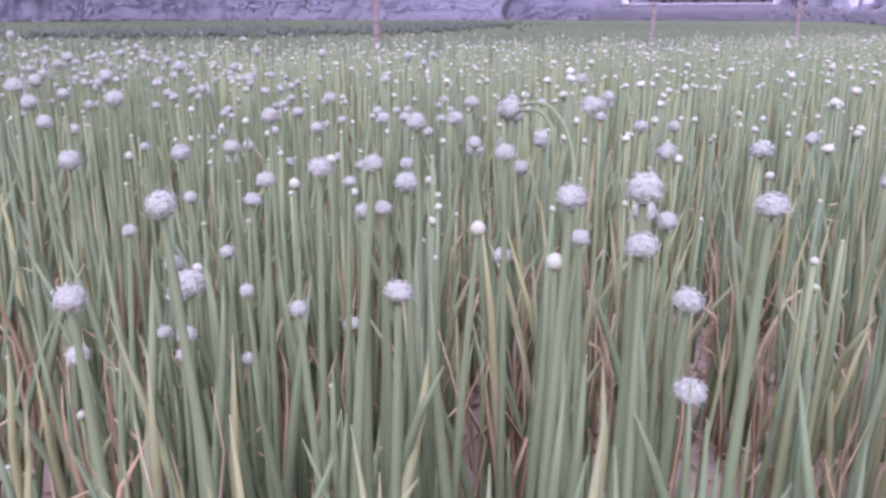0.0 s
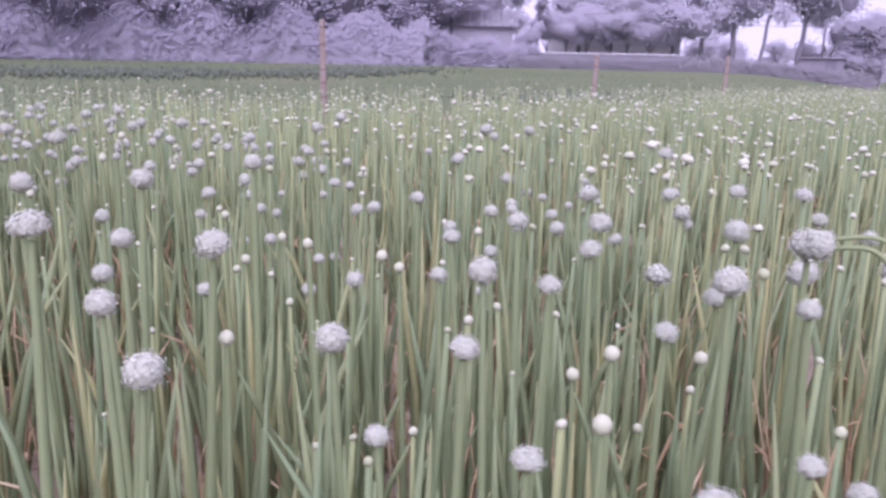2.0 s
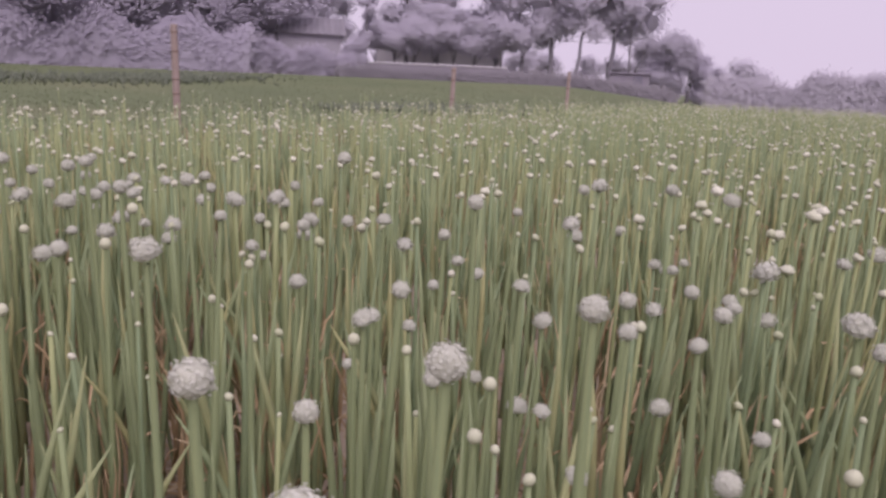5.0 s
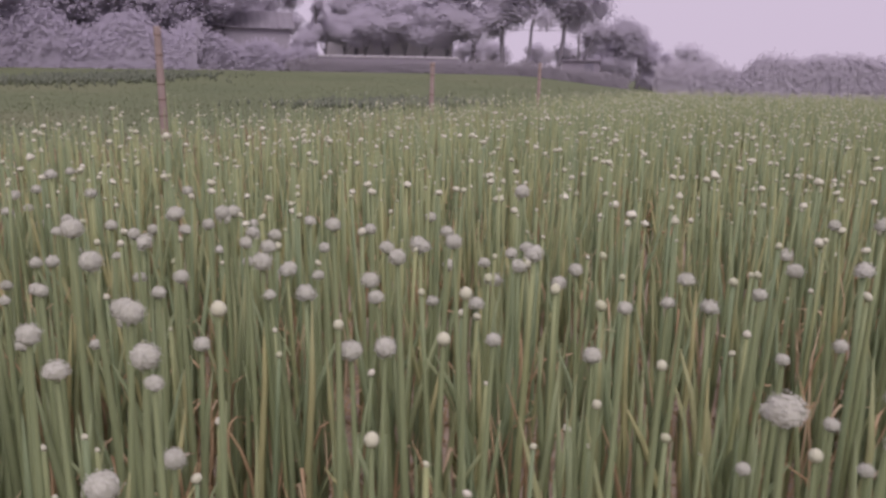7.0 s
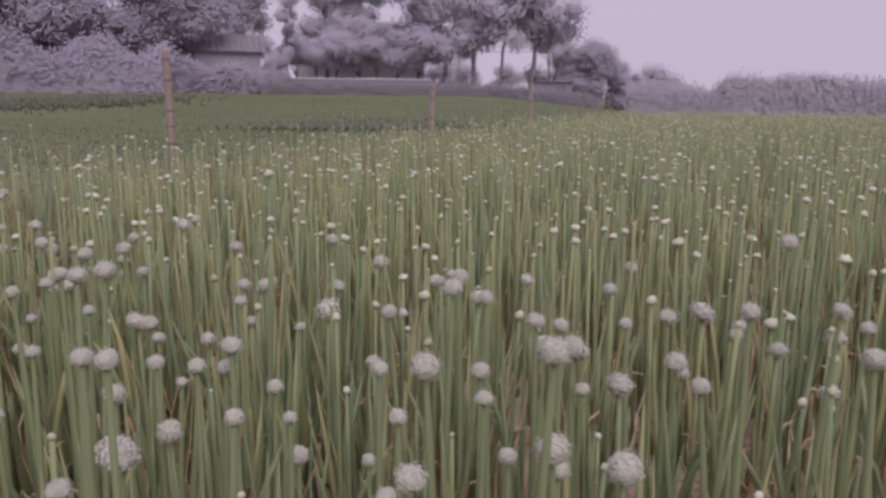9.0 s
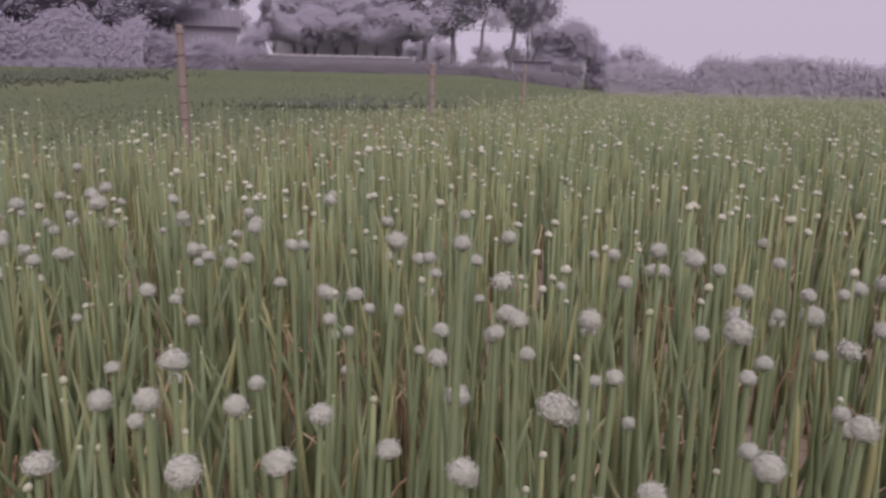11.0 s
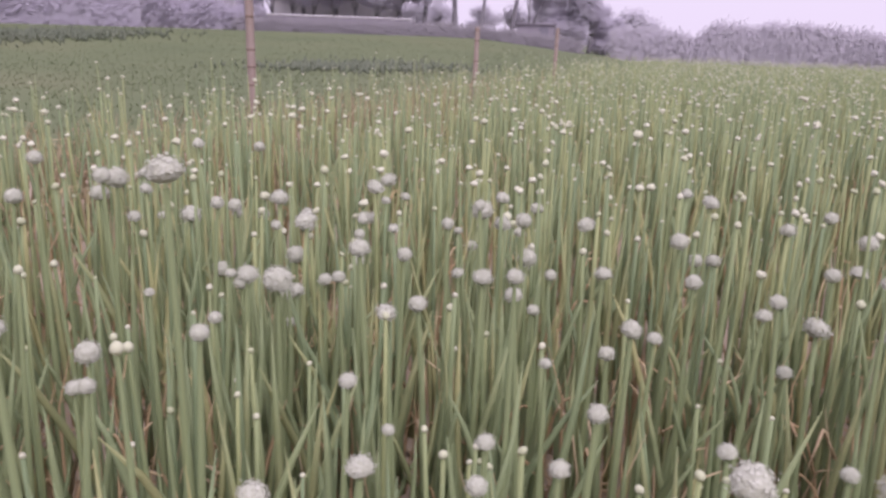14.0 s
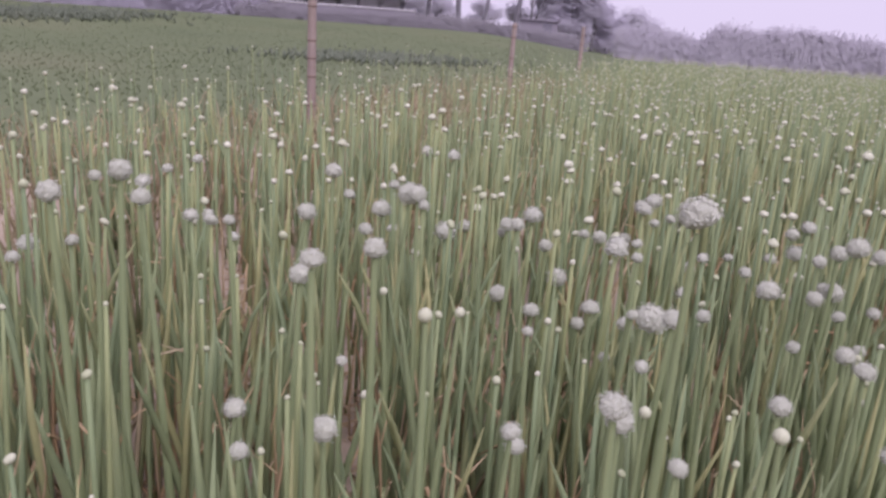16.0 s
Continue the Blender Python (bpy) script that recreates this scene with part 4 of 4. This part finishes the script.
H = rng.normal(0.86, 0.075, len(P)).clip(0.55, 1.04)
draw = rng.uniform(0, 1, len(P))
size = np.where(draw < np.where(D > 2.4, 0.48, 0.58), rng.uniform(0.013, 0.026, len(P)), np.where(draw < 0.88, rng.uniform(0.026, 0.042, len(P)), rng.uniform(0.042, 0.06, len(P))))
# close by, most of the open flowers are the plants set out above
close = (D < 1.75) & front
size = np.where(D > 2.4, size * 0.73, size)
size = np.where(close, rng.uniform(0.008, 0.017, len(P)), size)
H = np.where(close, rng.normal(0.76, 0.08, len(P)).clip(0.5, 0.9), H)
H = np.where(D < 0.85, rng.uniform(0.4, 0.6, len(P)), H)

behind = P[:, 1] < -0.4


def field(name, label, pick, stalk, leaves, dries, ball, bud, leaf_n, dry_n):
    """One patch of the field as a single mesh."""
    p, h, s = P[pick], H[pick], size[pick]
    n = len(p)
    lean = rng.normal(0, 0.028, (n, 2)) * h[:, None]
    foot = np.c_[p - lean, np.zeros(n)]
    turn = turns(n, 0.011 + 0.12 * s + rng.uniform(0, 0.006, n), h - 0.3 * s, 0)
    turn[:, 0, 2], turn[:, 1, 2] = lean[:, 0], lean[:, 1]
    pieces = [(*stalk, STALK, turn, foot)]
    is_bud = s < 0.026
    head = np.c_[p, h]
    pieces.append((*bud, BUD, turns(int(is_bud.sum()), s[is_bud], s[is_bud], 0.15), head[is_bud]))
    m = turns(int((~is_bud).sum()), s[~is_bud], s[~is_bud], 0.15)
    for (v, t), mat in ball:
        pieces.append((v, t, mat, m, head[~is_bud]))
    for shape, mat, count, l0, l1 in ((leaves, LEAF, leaf_n, 0.5, 0.84), (dries, DRY, dry_n, 0.40, 0.74)):
        k = int(n * count)
        who = rng.integers(0, n, k)
        part_of = rng.integers(0, len(shape), k)
        at = foot[who] + np.c_[rng.normal(0, 0.05, (k, 2)), np.zeros(k)]
        for j, (v, t) in enumerate(shape):
            g = part_of == j
            c = int(g.sum())
            long = rng.uniform(l0, l1, c)
            pieces.append((v, t, mat, turns(c, long, long, 0.05), at[g]))
    return scatter(name, pieces, label, "onion field")


def floret_arrays(seed, count, dome):
    """A coat of florets, wider apart, as arrays."""
    me = florets(seed, count, dome)
    v = np.array([q.co[:] for q in me.vertices])
    v += (v - v.reshape(-1, 7, 3).mean(1).repeat(7, 0)) * 0.45
    return v * 1.05, np.array([list(f.vertices) for f in me.polygons])


def shapes(*some):
    return [arrays(b) for b in some]


field("onion_field", "dense stand of flowering onion plants close to the walker", np.where((D < 2.4) & ~behind)[0],
      arrays(stalk_shape(6, 5)), shapes(leaf_shape(5, 4, 0.06, 0), leaf_shape(5, 4, 0.14, 0.03), leaf_shape(5, 4, 0.03, 0.0), leaf_shape(5, 5, 0.25, 0.12)), shapes(dry_shape(0.5, 1, 0.016), dry_shape(-1.1, 2), dry_shape(0.15, 3, 0.011), dry_shape(-0.3, 4, 0.012)),
      ((arrays(ball_shape(1, 0.1, 3, 0.3)), CORE), (floret_arrays(9, 150, 0.3), PETAL)), arrays(bud_shape(2)), 3.4, 4.6)
field("onion_field", "onion plants in bloom in the middle of the field", np.where((D >= 2.4) & (D < 8) & ~behind)[0],
      arrays(stalk_shape(5, 3)), shapes(leaf_shape(4, 3, 0.05, 0), leaf_shape(4, 3, 0.14, 0.03)), shapes(dry_shape(0.7, 1), dry_shape(0.2, 2, 0.013)),
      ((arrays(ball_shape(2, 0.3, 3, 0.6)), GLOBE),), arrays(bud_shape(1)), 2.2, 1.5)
field("onion_field", "white-flowered onion crop stretching away into the mist", np.where((D >= 8) | behind)[0],
      arrays(stalk_shape(3, 2)), shapes(leaf_shape(3, 2, 0.05, 0)), shapes(dry_shape(0.7, 1)),
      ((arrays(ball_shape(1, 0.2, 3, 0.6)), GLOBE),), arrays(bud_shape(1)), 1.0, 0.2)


# ---------------------------------------------------------------- low crop west of the posts
def blade_shape():
    bm = bmesh.new()
    tube(bm, [(0, 0, 0), (0.12, 0, 0.55), (0.45, 0, 1.0)], [0.5, 0.4, 0.05], 3)
    return bm


def low_crop():
    v, t = arrays(blade_shape())
    n = 20000
    r = 9 + 50 * rng.uniform(0, 1, n) ** 1.5
    az = np.radians(rng.uniform(-88, -2, n))
    q = np.c_[r * np.sin(az), r * np.cos(az)]
    q = q[(q[:, 0] < -7.6) | (q[:, 1] > 32.5)]
    n = len(q)
    z = np.array([rise(*p) for p in q])
    far_off = np.hypot(q[:, 0], q[:, 1]) / 14
    tall = rng.uniform(0.03, 0.07, n)
    m = turns(n, rng.uniform(0.014, 0.032, n) * far_off.clip(1, 2.5), tall, 0.4)
    scatter("low_crop", [(v, t, CROP, m, np.c_[q, z])], "low green leafy crop west of the posts", "crop")


low_crop()


def edge_weeds():
    """Dry grass and withered leaves along the west edge of the onions."""
    v, t = arrays(dry_shape(0.6, 4))
    n = 4200
    q = np.c_[rng.normal(-6.1, 1.1, n), rng.uniform(1, 20, n), np.zeros(n)]
    long = rng.uniform(0.35, 0.8, n)
    scatter("dry_grass", [(v, t, STRAW, turns(n, long, long, 0.2), q)], "withered straw-coloured grass along the field edge", "dry grass")


edge_weeds()


def leaf_litter():
    """Fallen leaves and broken stalks lying between the plants near the walk."""
    v, t = arrays(dry_shape(0.9, 9, 0.03))
    v = v[:, [2, 1, 0]] * np.array((1.0, 1.0, 0.35))
    n = 5200
    q = np.c_[rng.uniform(-5.0, 4.4, n), rng.uniform(0.2, 3.6, n), rng.uniform(0.015, 0.07, n)]
    long = rng.uniform(0.15, 0.5, n)
    scatter("leaf_litter", [(v, t, DRY, turns(n, long, long, 0.1), q)], "withered fallen leaves on the soil between the plants", "leaf litter")


leaf_litter()


def weed_strip(az0, az1, r0, r1, count, tall, label):
    """Taller rank weeds along a ditch in the low crop."""
    v, t = arrays(blade_shape())
    k = rng.normal(0.5, 0.3, count)
    az = np.radians(az0 + (az1 - az0) * k)
    r = r0 + (r1 - r0) * k + rng.normal(0, 2.0, count)
    q = np.c_[r * np.sin(az), r * np.cos(az)]
    z = np.array([rise(*p) for p in q])
    up = rng.uniform(0.5, 1.0, count) * tall
    scatter("weeds", [(v, t, RANK, turns(count, rng.uniform(0.08, 0.14, count), up, 0.35), np.c_[q, z])], label, "weeds")


weed_strip(-54, -43, 50, 56, 1200, 0.4, "dark rank weeds along a ditch in the crop")
weed_strip(-35, -23, 34, 37, 900, 0.3, "dark tufts of weeds in the low crop")
weed_strip(-75, -52, 46, 50, 1500, 0.4, "dark rank weeds on the edge of the crop")
